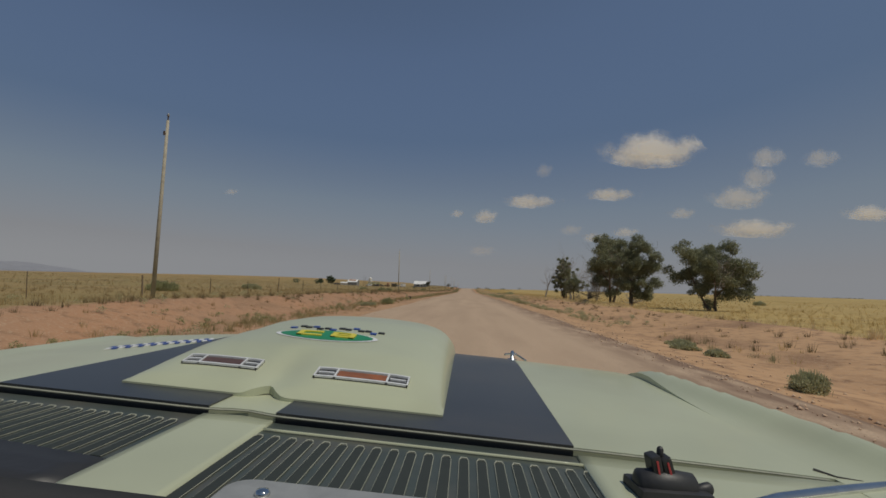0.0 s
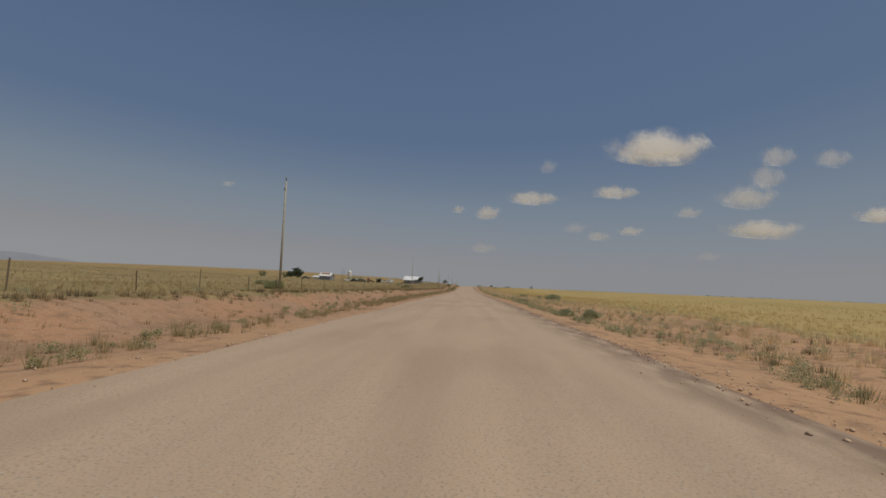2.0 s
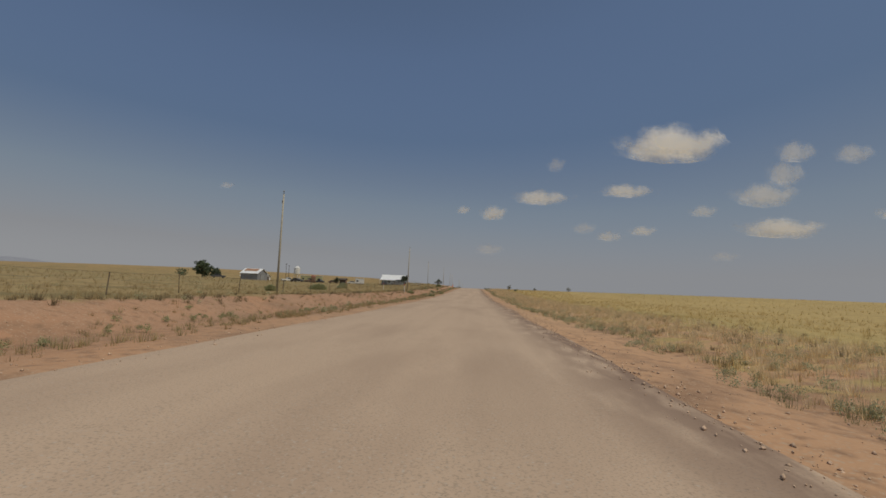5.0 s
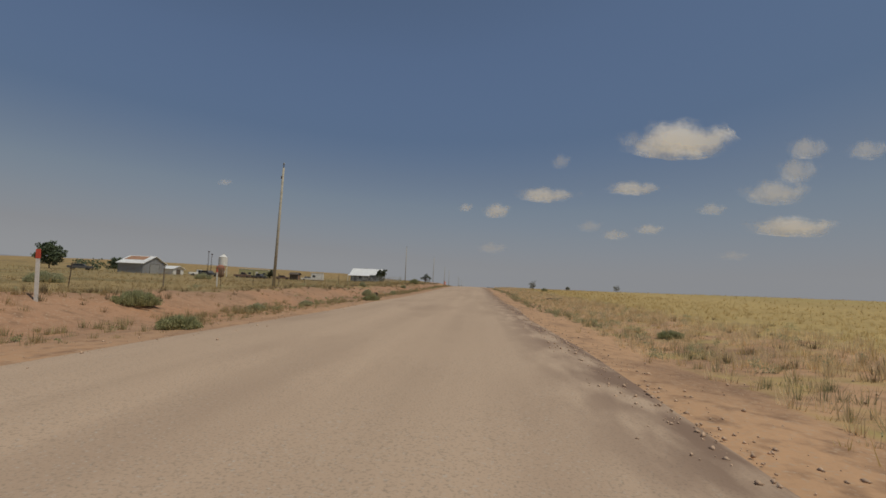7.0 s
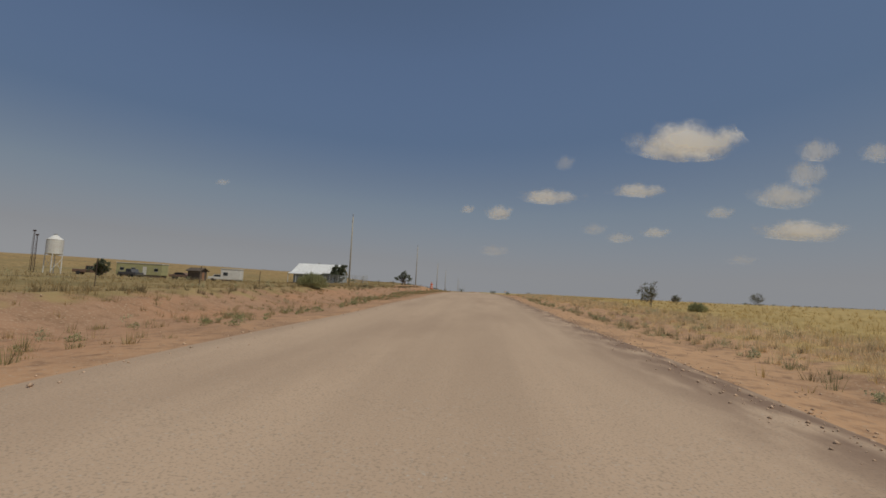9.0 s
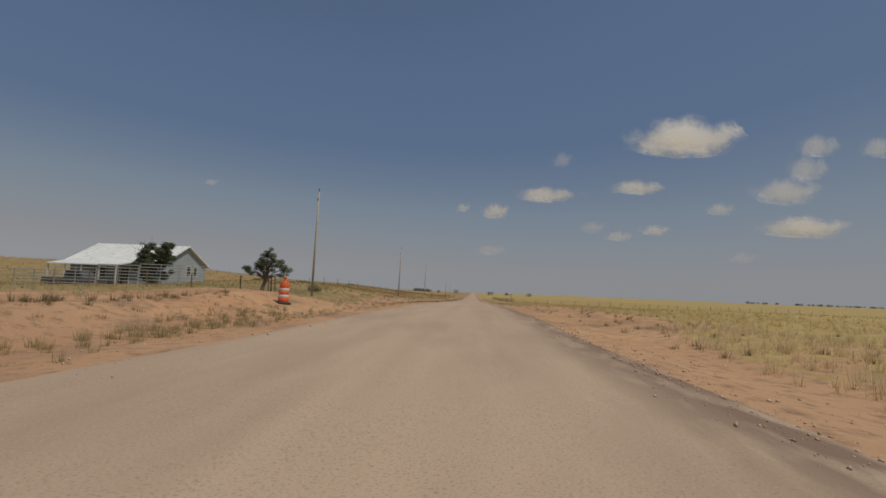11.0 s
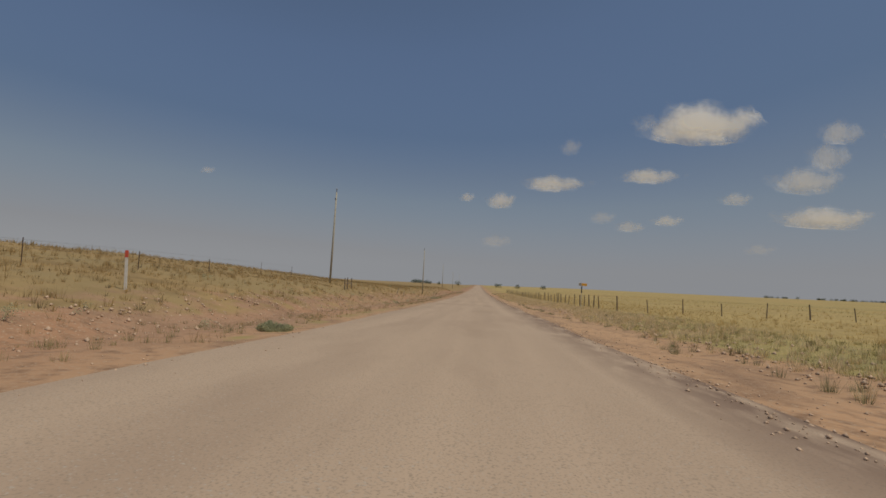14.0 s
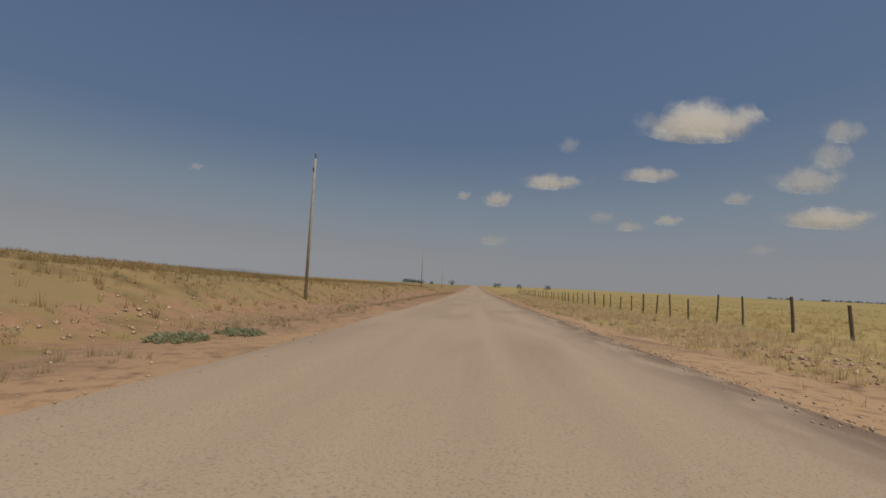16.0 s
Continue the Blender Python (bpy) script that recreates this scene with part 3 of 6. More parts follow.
def road_sign(x, y):
    root = thing("road_sign", pose(x, y, float(land(x, y)), 0, 1.5, 0), "small amber road sign with a black chevron on a thin post", "road sign")
    part("post", tube(bmesh.new(), [(0, 0, -0.3), (0.01, 0, 1.2), (0, 0, 2.6)], [0.03, 0.028, 0.028], 9), PIPE, root, "thin grey steel post")
    part("sleeve", boxed(-0.055, 0.055, -0.05, 0.05, 1.62, 2.44, 0.012), RUBBER, root, "dark sleeve round the upper post")
    part("panel", boxed(-0.03, 0.56, -0.085, -0.06, 2.43, 2.72, 0.008), SIGN_YELLOW, root, "amber sign panel")
    chevron = part("side_panel", boxed(-0.36, -0.04, -0.08, -0.06, 2.43, 2.75, 0.006), REFLECT_WHITE, root, "white panel with black chevron bars")
    for k in (-0.30, -0.16):
        bm = bmesh.new()
        prism(bm, [(k - 0.05, 2.45), (k + 0.03, 2.45), (k + 0.09, 2.73), (k + 0.01, 2.73)], -0.088, -0.081)
        part("chevron_bar", bm, RUBBER, chevron, "black slanted bar")
    part("bracket", boxed(-0.26, 0.3, -0.06, -0.03, 2.55, 2.59), STEEL_POST, root)


road_sign(11.5, 504.2)


def traffic_drum(x, y):
    root = thing("traffic_drum", pose(x, y, float(land(x, y)) - 0.01, 0, 1.5, 0), "orange and white striped traffic drum with warning lamp", "traffic drum")
    root.scale = (0.84, 0.84, 1.0)
    part("base", lathe(bmesh.new(), [(0.40, 0), (0.42, 0.03), (0.40, 0.07), (0.30, 0.09)], 24), RUBBER, root, "black rubber base ring", True)
    cuts = ((0.09, 0.29, 0.292, 0.286, ORANGE), (0.29, 0.42, 0.280, 0.276, REFLECT_WHITE), (0.42, 0.60, 0.272, 0.266, ORANGE), (0.60, 0.71, 0.262, 0.258, REFLECT_WHITE), (0.71, 0.95, 0.254, 0.244, ORANGE))
    for z0, z1, r0, r1, mt in cuts:
        part("band" if mt == REFLECT_WHITE else "shell", lathe(bmesh.new(), [(r0 - 0.012, z0), (r0, z0 + 0.012), (r1, z1 - 0.012), (r1 - 0.012, z1)], 28), mt, root, "white reflective band" if mt == REFLECT_WHITE else "", True)
    part("top", lathe(bmesh.new(), [(0.242, 0.945), (0.22, 0.985), (0.1, 1.0), (0.09, 1.02)], 24), ORANGE, root, smooth=True)
    bm = boxed(-0.05, 0.05, -0.04, 0.04, 1.01, 1.12, 0.01)
    part("lamp_body", bm, SIGN_YELLOW, root)
    part("lamp_lens", lathe(bmesh.new(), [(0.03, 1.12), (0.075, 1.15), (0.08, 1.2), (0.05, 1.26)], 14), ORANGE, root, "amber lamp lens", True)


traffic_drum(-8.5, 373.7)


# ---- trees and bushes ----
def leaf_cloud(rs, centres, radii, count, size, flat=0.8):
    """Many small leaf cards, thickest on the skins of the given clumps. Returns vertices and quads."""
    pick = rs.choice(len(centres), count, p=radii**2 / (radii**2).sum())
    d = rs.normal(size=(count, 3))
    d /= np.linalg.norm(d, axis=1)[:, None]
    r = radii[pick] * (0.45 + 0.6 * rs.random(count) ** 0.5) * (1 + 0.25 * rs.normal(size=count))
    p = centres[pick] + d * r[:, None] * [1, 1, flat]
    a = rs.normal(size=(count, 3))
    a /= np.linalg.norm(a, axis=1)[:, None]
    b = np.cross(a, rs.normal(size=(count, 3)))
    b /= np.linalg.norm(b, axis=1)[:, None] + 1e-9
    s = (size * rs.uniform(0.55, 1.35, count))[:, None]
    v = np.stack([p - a * s, p - b * s * 0.55, p + a * s, p + b * s * 0.55], 1).reshape(-1, 3)
    return v, np.arange(4 * count).reshape(-1, 4)


def limb(bm, rs, start, way, length, radius, depth, tips, kink=0.28):
    pts, rad, p, w = [start], [radius], Vector(start), Vector(way).normalized()
    n = 5
    for k in range(n):
        w = (w + Vector(rs.normal(size=3)) * kink * 0.5 + Vector((0, 0, 0.06))).normalized()
        p = p + w * (length / n)
        pts.append(p.copy())
        rad.append(max(0.008, radius * (1 - 0.75 * (k + 1) / n)))
    tube(bm, pts, rad, 7 if depth > 1 else 5)
    if depth <= 0:
        tips.append(pts[-1])
        return
    for k in (2, 3, 3, 4, 5) if depth > 1 else (2, 3, 4, 5):
        side = Vector(rs.normal(size=3))
        side.z = abs(side.z) * 0.6
        out = (w * 0.7 + side * 0.75).normalized()
        limb(bm, rs, pts[k], out, length * rs.uniform(0.42, 0.68), rad[k] * 0.68, depth - 1, tips, kink)
    tips.append(pts[-1])


def tree(x, y, height, width, seed, label, leaves=9000, size=0.13, mat=LEAF, low=0.18, trunks=1, dead=0, bark=BARK, name="tree", stout=1.0):
    rs = np.random.RandomState(seed)
    root = thing(name, pose(x, y, float(land(x, y)) - 0.05), label, "tree", "trees by the road" if name == "tree" else "")
    bm, tips = bmesh.new(), []
    for k in range(trunks):
        lean = Vector((rs.uniform(-0.25, 0.25), rs.uniform(-0.25, 0.25), 1)) if trunks > 1 else Vector((rs.uniform(-0.08, 0.08), rs.uniform(-0.08, 0.08), 1))
        limb(bm, rs, Vector((rs.uniform(-0.4, 0.4) * (trunks > 1), rs.uniform(-0.4, 0.4) * (trunks > 1), -0.2)), lean, height * 0.62, 0.025 * stout * height / trunks**0.4, 2, tips)
    for k in range(dead):
        a = rs.uniform(0, 6.28)
        snag = bmesh.new()
        limb(snag, rs, Vector((0, 0, height * rs.uniform(0.12, 0.5))), Vector((math.cos(a), math.sin(a), rs.uniform(-0.15, 0.4))), width * rs.uniform(0.4, 0.62), 0.045 * stout, 2 if width > 3.4 else 1, [], 0.5)
        part("dead_branch", snag, DEAD_WOOD, root)
    part("trunk", bm, bark, root)
    if leaves:
        n = 64
        c = rs.uniform(-1, 1, size=(n * 3, 3))
        c = c[(c**2).sum(1) < 1][:n]
        zc = (c[:, 2] + 1) / 2
        c = np.stack([c[:, 0] * width * 0.5 * np.sqrt(np.maximum(0.12, 1 - ((zc - 0.4) / 0.64) ** 2)), c[:, 1] * width * 0.42, height * (low + 0.08 + (0.86 - low) * zc)], 1)
        c = np.concatenate([c, np.array([t for t in tips if t[2] > height * low][:40]).reshape(-1, 3) * [0.95, 0.95, 1.0]])
        c[:, 2] = np.clip(c[:, 2], 0, height * 0.93)
        v, f = leaf_cloud(rs, c, width * rs.uniform(0.05, 0.115, len(c)), leaves, size)
        ob = new("crown", from_arrays("crown", v, f, mat))
        ob.parent = root
        tagged(ob, "crown of many small dull green leaves with gaps")
    return root


def windswept_juniper(x, y):
    """A short twisted trunk under flat, spreading pads of foliage."""
    rs = np.random.RandomState(77)
    root = thing("tree", pose(x, y, float(land(x, y)) - 0.05), "small windswept juniper with a twisted trunk and spreading pads", "tree", "trees by the road")
    bm = bmesh.new()
    tube(bm, [(-0.25, 0, -0.15), (-0.16, 0.02, 0.45), (0.04, 0.0, 0.95), (0.12, 0.05, 1.5), (0.05, 0.0, 2.5)], [0.17, 0.14, 0.13, 0.10, 0.03], 9)
    pads = []
    for u, v, z, r in ((-1.55, 0.1, 1.75, 0.34), (-1.15, -0.3, 1.85, 0.42), (-0.75, 0.3, 2.1, 0.5), (-0.35, -0.2, 2.45, 0.5), (0.0, 0.2, 2.85, 0.46), (0.15, -0.1, 3.2, 0.3), (0.45, 0.1, 2.6, 0.48), (0.85, -0.2, 2.25, 0.45), (1.2, 0.2, 1.85, 0.42), (1.5, 0.0, 1.6, 0.3), (1.25, -0.1, 1.35, 0.28), (-1.2, 0.1, 1.45, 0.24), (0.4, 0.3, 2.0, 0.4), (-0.3, 0.3, 1.95, 0.4)):
        tube(bm, [(0.04, 0, 1.0), (0.45 * u, 0.5 * v, 0.5 + 0.55 * z), (u, v, z)], [0.07, 0.045, 0.012], 6)
        for k in range(5):
            pads.append((u + rs.normal() * r * 0.55, v + rs.normal() * r * 0.55, z + rs.normal() * r * 0.3, r * rs.uniform(0.35, 0.6)))
    part("trunk", bm, BARK, root)
    pads = np.array(pads)
    v, f = leaf_cloud(rs, pads[:, :3], pads[:, 3], 15000, 0.036, 0.75)
    ob = new("crown", from_arrays("crown", v, f, LEAF_JUNIPER))
    ob.parent = root
    tagged(ob, "ragged pads of small dark green leaves")
    for k in range(3):
        bm = bmesh.new()
        limb(bm, rs, Vector((0.1, 0, 0.9)), Vector((rs.uniform(-1, 1), rs.uniform(-0.5, 0.5), 0.25)), 1.3, 0.035, 1, [], 0.5)
        part("dead_branch", bm, DEAD_WOOD, root)


tree(15.6, 56.0, 8.3, 5.6, 11, "tall dull-green tree with bare lower branches in dry grass", 54000, 0.062, LEAF, -0.02, 2, 10)
tree(13.8, 43.0, 6.4, 4.5, 12, "upright dense green tree with a stout dark trunk", 52000, 0.058, LEAF, -0.05, 2, 3)
tree(17.2, 36.0, 5.5, 4.9, 34, "broad round green tree with a short trunk", 44000, 0.06, LEAF, -0.04, 2, 4)
tree(13.95, 74.7, 6.8, 3.5, 14, "upright grey-green tree with several trunks and dead twigs", 46000, 0.052, LEAF, -0.03, 3, 8)
tree(14.0, 68.4, 3.6, 2.5, 15, "small green tree in dry grass", 22000, 0.046, LEAF, 0.14, 1, 3)
tree(14.7, 73.4, 7.6, 5.0, 26, "tall bleached dead tree with bare forked branches", 0, bark=DEAD_WOOD, trunks=2, dead=4, stout=0.85)
tree(17.6, 69.0, 5.2, 3.6, 52, "leaning bleached dead tree with drooping bare twigs", 0, bark=DEAD_WOOD, trunks=2, dead=3, stout=0.8)
tree(11.15, 74.2, 6.2, 1.3, 17, "thin dead snag with a few bare branches", 0, bark=DEAD_WOOD, dead=2, stout=0.8)
tree(13.2, 56.8, 1.5, 3.8, 18, "fallen bleached branches lying in dry grass", 0, bark=DEAD_WOOD, dead=14, name="brushwood", stout=1.0)
tree(16.8, 52.5, 0.9, 3.0, 29, "broken dead limbs scattered under the tree", 0, bark=DEAD_WOOD, dead=10, name="brushwood", stout=1.0)
tree(-95.0, 331.0, 6.2, 6.5, 19, "dark green round tree beside the barn", 6000, 0.2, LEAF_DARK, 0.08, 1)
windswept_juniper(-15.9, 388.4)
tree(-33.4, 401.0, 5.0, 3.7, 21, "dense dark green juniper in front of the house", 42000, 0.07, LEAF_JUNIPER, -0.06, 3)
for mx, my, mh, mw, ms in ((11.9, 325.2, 2.0, 1.4, 61), (37.4, 357.4, 1.9, 1.7, 62), (23.2, 348.5, 1.1, 1.2, 63)):
    tree(mx, my, mh, mw, ms, "small airy mesquite with thin bare twigs in dry grass", 1500, 0.04, LEAF_MESQUITE, 0.1, 3, 4, stout=0.8)
tree(-53.3, 353.4, 2.8, 2.2, 23, "dark bushy little tree in front of the trailer home", 7000, 0.07, LEAF_JUNIPER, 0.0, 2)
tree(-118.0, 380.0, 4.5, 6.0, 24, "dark low tree behind the farm", 3500, 0.2, LEAF_DARK, 0.05, 1)


def bush(x, y, width, height, seed, label="grey-green bush in dry grass", mat=LEAF_SAGE, leaves=1500, size=0.05, group="roadside bushes"):
    rs = np.random.RandomState(seed)
    root = thing("bush", pose(x, y, float(land(x, y)) - 0.03), label, "bush", group)
    bm = bmesh.new()
    for k in range(11):
        a, o = rs.uniform(0, 6.28), rs.uniform(0.1, 0.45) * width
        tube(bm, [(0.04 * math.cos(a), 0.04 * math.sin(a), -0.05), (o * 0.5 * math.cos(a), o * 0.5 * math.sin(a), height * 0.4), (o * math.cos(a), o * math.sin(a), height * rs.uniform(0.5, 0.8))], [0.014, 0.009, 0.003], 4)
    part("stem", bm, BARK, root)
    n = 46
    a, r = rs.uniform(0, 6.28, n), np.sqrt(rs.random(n)) * width * 0.45
    top = height * np.sqrt(np.maximum(0.08, 1 - (r / width * 1.9) ** 2)) * rs.uniform(0.75, 1.0, n)
    c = np.stack([r * np.cos(a), r * np.sin(a), top * rs.uniform(0.2, 0.8, n)], 1)
    v, f = leaf_cloud(rs, c, (0.22 * height + 0.05 * width) * rs.uniform(0.4, 0.8, n), leaves, size)
    # wispy shoots that stand up out of the mound
    k = leaves // 2
    pick = rs.randint(0, n, k)
    foot = np.stack([c[pick, 0] * 0.85 + rs.normal(size=k) * width * 0.05, c[pick, 1] * 0.85 + rs.normal(size=k) * width * 0.05, top[pick] * rs.uniform(0.0, 0.6, k)], 1)
    way = np.stack([c[pick, 0] / width * rs.uniform(0.2, 1.2, k), c[pick, 1] / width * rs.uniform(0.2, 1.2, k), np.ones(k)], 1) * (top[pick] * rs.uniform(0.25, 0.5, k))[:, None]
    side = rs.normal(size=(k, 3)) * size * 0.3
    shoots = np.stack([foot - side, foot + side, foot + way + side * 0.3, foot + way - side * 0.3], 1).reshape(-1, 3)
    f = np.concatenate([f, len(v) + np.arange(4 * k).reshape(-1, 4)])
    v = np.concatenate([v, shoots])
    v[:, 2] = np.maximum(v[:, 2], 0.01)
    ob = new("foliage", from_arrays("foliage", v, f, mat))
    ob.parent = root
    return root


BUSHES = []  # x, y, width, height, kind
# first stretch, past the trees
BUSHES += [
    (4, 7, 0.5, 0.38, 0), (4.7, 10.9, 0.5, 0.25, 0), (4.5, 12, 0.7, 0.22, 0), (4.9, 13.2, 0.8, 0.24, 0), (-34, 30, 3, 1, 0), (-6.9, 30.5, 1.1, 0.3, 0),
    (-6.4, 34.5, 0.9, 0.6, 2), (-24, 36, 2.4, 1, 2), (-28, 60, 2.6, 0.9, 0), (5.3, 61.5, 1.5, 0.35, 0), (5.6, 64, 1, 0.3, 0), (40, 70, 1.6, 0.8, 0),
    (6, 93.5, 1, 0.6, 0), (5.2, 96, 1.1, 0.5, 0), (5.8, 99, 0.9, 0.4, 2), (52, 110, 1.6, 0.8, 0),
]
# middle stretch
BUSHES += [
    (-19, 112, 1.9, 0.8, 2), (-22, 120, 2, 1, 2), (6.4, 126.1, 1.0, 0.42, 0), (6.2, 127.4, 0.95, 0.42, 0), (6.5, 128.6, 0.5, 0.4, 0), (5.95, 129.9, 0.85, 0.36, 0), (6.0, 131.5, 0.4, 0.3, 0), (5.7, 134.5, 0.8, 0.34, 0), (10.9, 133.4, 2.4, 1.08, 0),
    (-30, 135, 2.2, 0.9, 0), (9.8, 137.9, 0.85, 0.58, 0), (6.5, 143, 1.2, 0.4, 0), (9.4, 154.6, 1.7, 0.6, 0), (-20.5, 215, 1.4, 0.8, 2), (-22, 235, 2.6, 1.1, 2), (-5.8, 239.4, 1.0, 0.42, 2),
    (6.8, 243.4, 0.8, 0.3, 2), (-7.5, 247, 0.7, 0.4, 0), (-9.6, 243.0, 1.4, 0.55, 2), (-7, 251, 0.6, 0.35, 0),
]
# before the farm
BUSHES += [
    (-24, 255, 2, 0.8, 0), (-5.7, 259.5, 1.15, 0.45, 2), (-8, 268, 0.8, 0.6, 0), (-8.8, 272, 0.7, 0.5, 0), (-7.2, 276, 0.7, 0.5, 0), (-10.5, 277, 0.7, 0.6, 0),
    (-32, 285, 2, 0.9, 0), (-9.2, 296, 0.9, 0.6, 0), (-10.5, 318, 2, 1.1, 2), (13.8, 321.3, 1.2, 0.75, 2),
]
# below and over the hill
BUSHES += [
    (-16.3, 401.3, 1.5, 0.9, 0), (-23, 416, 1.8, 0.5, 2), (-7.6, 421.8, 0.8, 0.22, 2), (-19, 424, 1.3, 0.5, 0), (-9.9, 431.9, 0.55, 0.36, 0), (-27, 430, 2, 0.5, 0),
    (-5.8, 431.4, 0.65, 0.26, 2), (-40, 440, 2.4, 0.6, 2), (-34, 447, 2, 0.55, 0), (-5.6, 460, 1, 0.3, 0), (-48, 462, 2.4, 0.6, 2), (-30, 470, 2, 0.5, 0),
    (-52, 480, 2.4, 0.6, 2), (-6.9, 520.3, 1.4, 0.17, 0), (-6.3, 521.8, 1.2, 0.16, 0),
]
for i, (bx, by, bw, bh, bmat) in enumerate(BUSHES):
    bush(bx, by, bw, bh, 100 + i, ("grey-green low bush on bare soil", "dark shrub standing in the pasture", "fresh green bush beside the road")[bmat], (LEAF_SAGE, LEAF_DARK, LEAF_BUSH)[bmat], int(2600 + 3200 * min(bw, 2)), 0.011 + 0.008 * bw)


# ---- grasses ----
WEED_GREEN = surface("grey_green_weed_blades", (0.20, 0.205, 0.10), (0.30, 0.26, 0.14), 0.5, 0.8, bump=0, fine=3, space="World", island=0.5, thin=0.45)


WEED_FRESH = surface("fresh_olive_weed_blades", (0.27, 0.262, 0.128), (0.345, 0.31, 0.16), 0.5, 0.8, bump=0, fine=3, space="World", island=0.4, thin=0.45)
WEED_SWARD = surface("olive_grass_blades", (0.385, 0.315, 0.135), (0.315, 0.268, 0.115), 0.4, 0.8, bump=0, fine=3, space="World", island=0.4, thin=0.45)
STRAW_GOLD = surface("golden_brown_grass_blades", (0.46, 0.315, 0.14), (0.34, 0.23, 0.10), 0.4, 0.8, bump=0, fine=3, space="World", island=0.5, thin=0.45)
DEAD_GRASS = surface("dark_dead_grass_blades", (0.17, 0.13, 0.075), (0.25, 0.195, 0.10), 0.5, 0.85, bump=0, fine=3, space="World", island=0.5, thin=0.45)


def blades(name, label, x, y, height, width, per, material, seed):
    """Tufts of thin blades at x, y as one piece."""
    rs = np.random.RandomState(seed)
    n = len(x)
    X, Y, H = (np.repeat(v, per) for v in (x, y, height))
    k = n * per
    Z = land(X, Y) - 0.02
    a, spread = rs.uniform(0, 2 * np.pi, k), rs.random(k)
    H = H * rs.uniform(0.45, 1.15, k)
    bx, by = X + np.cos(a) * spread * 0.13, Y + np.sin(a) * spread * 0.13
    lean = H * (0.05 + 0.55 * rs.random(k) ** 1.5)
    w = width * rs.uniform(0.6, 1.4, k)
    side = a + np.pi / 2 + rs.normal(size=k) * 0.6
    sx, sy = np.cos(side) * w, np.sin(side) * w
    v = np.stack([np.stack([bx - sx, by - sy, Z], 1), np.stack([bx + sx, by + sy, Z], 1), np.stack([bx + np.cos(a) * lean, by + np.sin(a) * lean, Z + H], 1)], 1).reshape(-1, 3)
    me = from_arrays(name, v, np.arange(3 * k).reshape(-1, 3), material)
    return tagged(new(name, me), label, "grass", kind="stuff")


def scatter(rs, n, x0, x1, y0, y1, keep):
    x, y = rs.uniform(x0, x1, n), rs.uniform(y0, y1, n)
    clump = 0.5 + 0.5 * np.sin(x * 1.3 + 2 * np.sin(y * 0.31)) * np.sin(y * 0.83 + 1.7 * np.sin(x * 0.7))
    ok = rs.random(n) < keep(x, y) * (0.25 + 0.75 * clump)
    return x[ok], y[ok]


def sward(x, y):
    """The greener strip between the soil and the eastern fence."""
    return step(12.6, 10.5, x) * step(408, 424, y) * step(500, 455, y) * (x > ROAD_R)


rs = np.random.RandomState(5)
x, y = scatter(rs, 80000, ROAD_R + 0.8, 30, -10, 640, lambda x, y: (1 - 0.93 * soil(x, y)) * np.clip(1.3 - (x - 4) / 26, 0.12, 1) * (1 - 0.8 * sward(x, y)))
blades("dry_grass", "dry straw-coloured grass tufts along the verge", x, y, rs.uniform(0.10, 0.32, len(x)), 0.006, 10, STRAW, 6)
x, y = scatter(rs, 72000, -34, ROAD_L - 0.5, -10, 640, lambda x, y: (1 - 0.90 * soil(x, y)) * np.clip(1.4 - (-5 - x) / 26, 0.12, 1))
blades("dry_grass", "dry brownish grass tufts along the ditch", x, y, rs.uniform(0.10, 0.34, len(x)), 0.006, 10, STRAW_WEST, 7)
x, y = scatter(rs, 60000, ROAD_R + 1.2, ROAD_R + 11, -10, 640, lambda x, y: 4 * soil(x, y) * (1 - soil(x, y)) + 0.3 * (1 - soil(x, y)) * np.exp(-((x - ROAD_R - 4) / 3) ** 2))
blades("pale_grass", "pale bleached grass clumps at the edge of the soil", x, y, rs.uniform(0.10, 0.34, len(x)), 0.0075, 14, STRAW_PALE, 8)
x, y = scatter(rs, 24000, -14, ROAD_L - 0.6, -10, 640, lambda x, y: np.exp(-((x - ROAD_L + 2.0 + 0.9 * np.sin(y / 21)) / 1.0) ** 2) + 0.05)
blades("weeds", "green and brown weeds in the ditch", x, y, rs.uniform(0.08, 0.24, len(x)), 0.0045, 26, WEED, 9)
x, y = scatter(rs, 16000, ROAD_R + 0.8, ROAD_R + 5.0, -10, 640, lambda x, y: np.exp(-((x - ROAD_R - 2.0 - 0.5 * np.sin(y / 9)) / 0.55) ** 2) * (0.25 + 0.75 * (y > 45) * (y < 350)) * (np.abs(y - 385) > 45))
blades("weeds", "low green weeds beside the gravel", x, y, rs.uniform(0.12, 0.36, len(x)), 0.0045, 30, WEED_GREEN, 10)
x, y = scatter(rs, 21000, 24, 130, 0, 760, lambda x, y: 0.7 + 0 * x)
blades("pasture_grass", "scattered taller grass clumps in the pasture", x, y, rs.uniform(0.2, 0.45, len(x)), 0.02, 6, STRAW, 11)
x, y = scatter(rs, 26000, -130, -22, 0, 760, lambda x, y: 0.75 + 0 * x)
blades("pasture_grass", "grazed brownish grass clumps in the western pasture", x, y, rs.uniform(0.2, 0.5, len(x)), 0.02, 6, STRAW_WEST, 12)
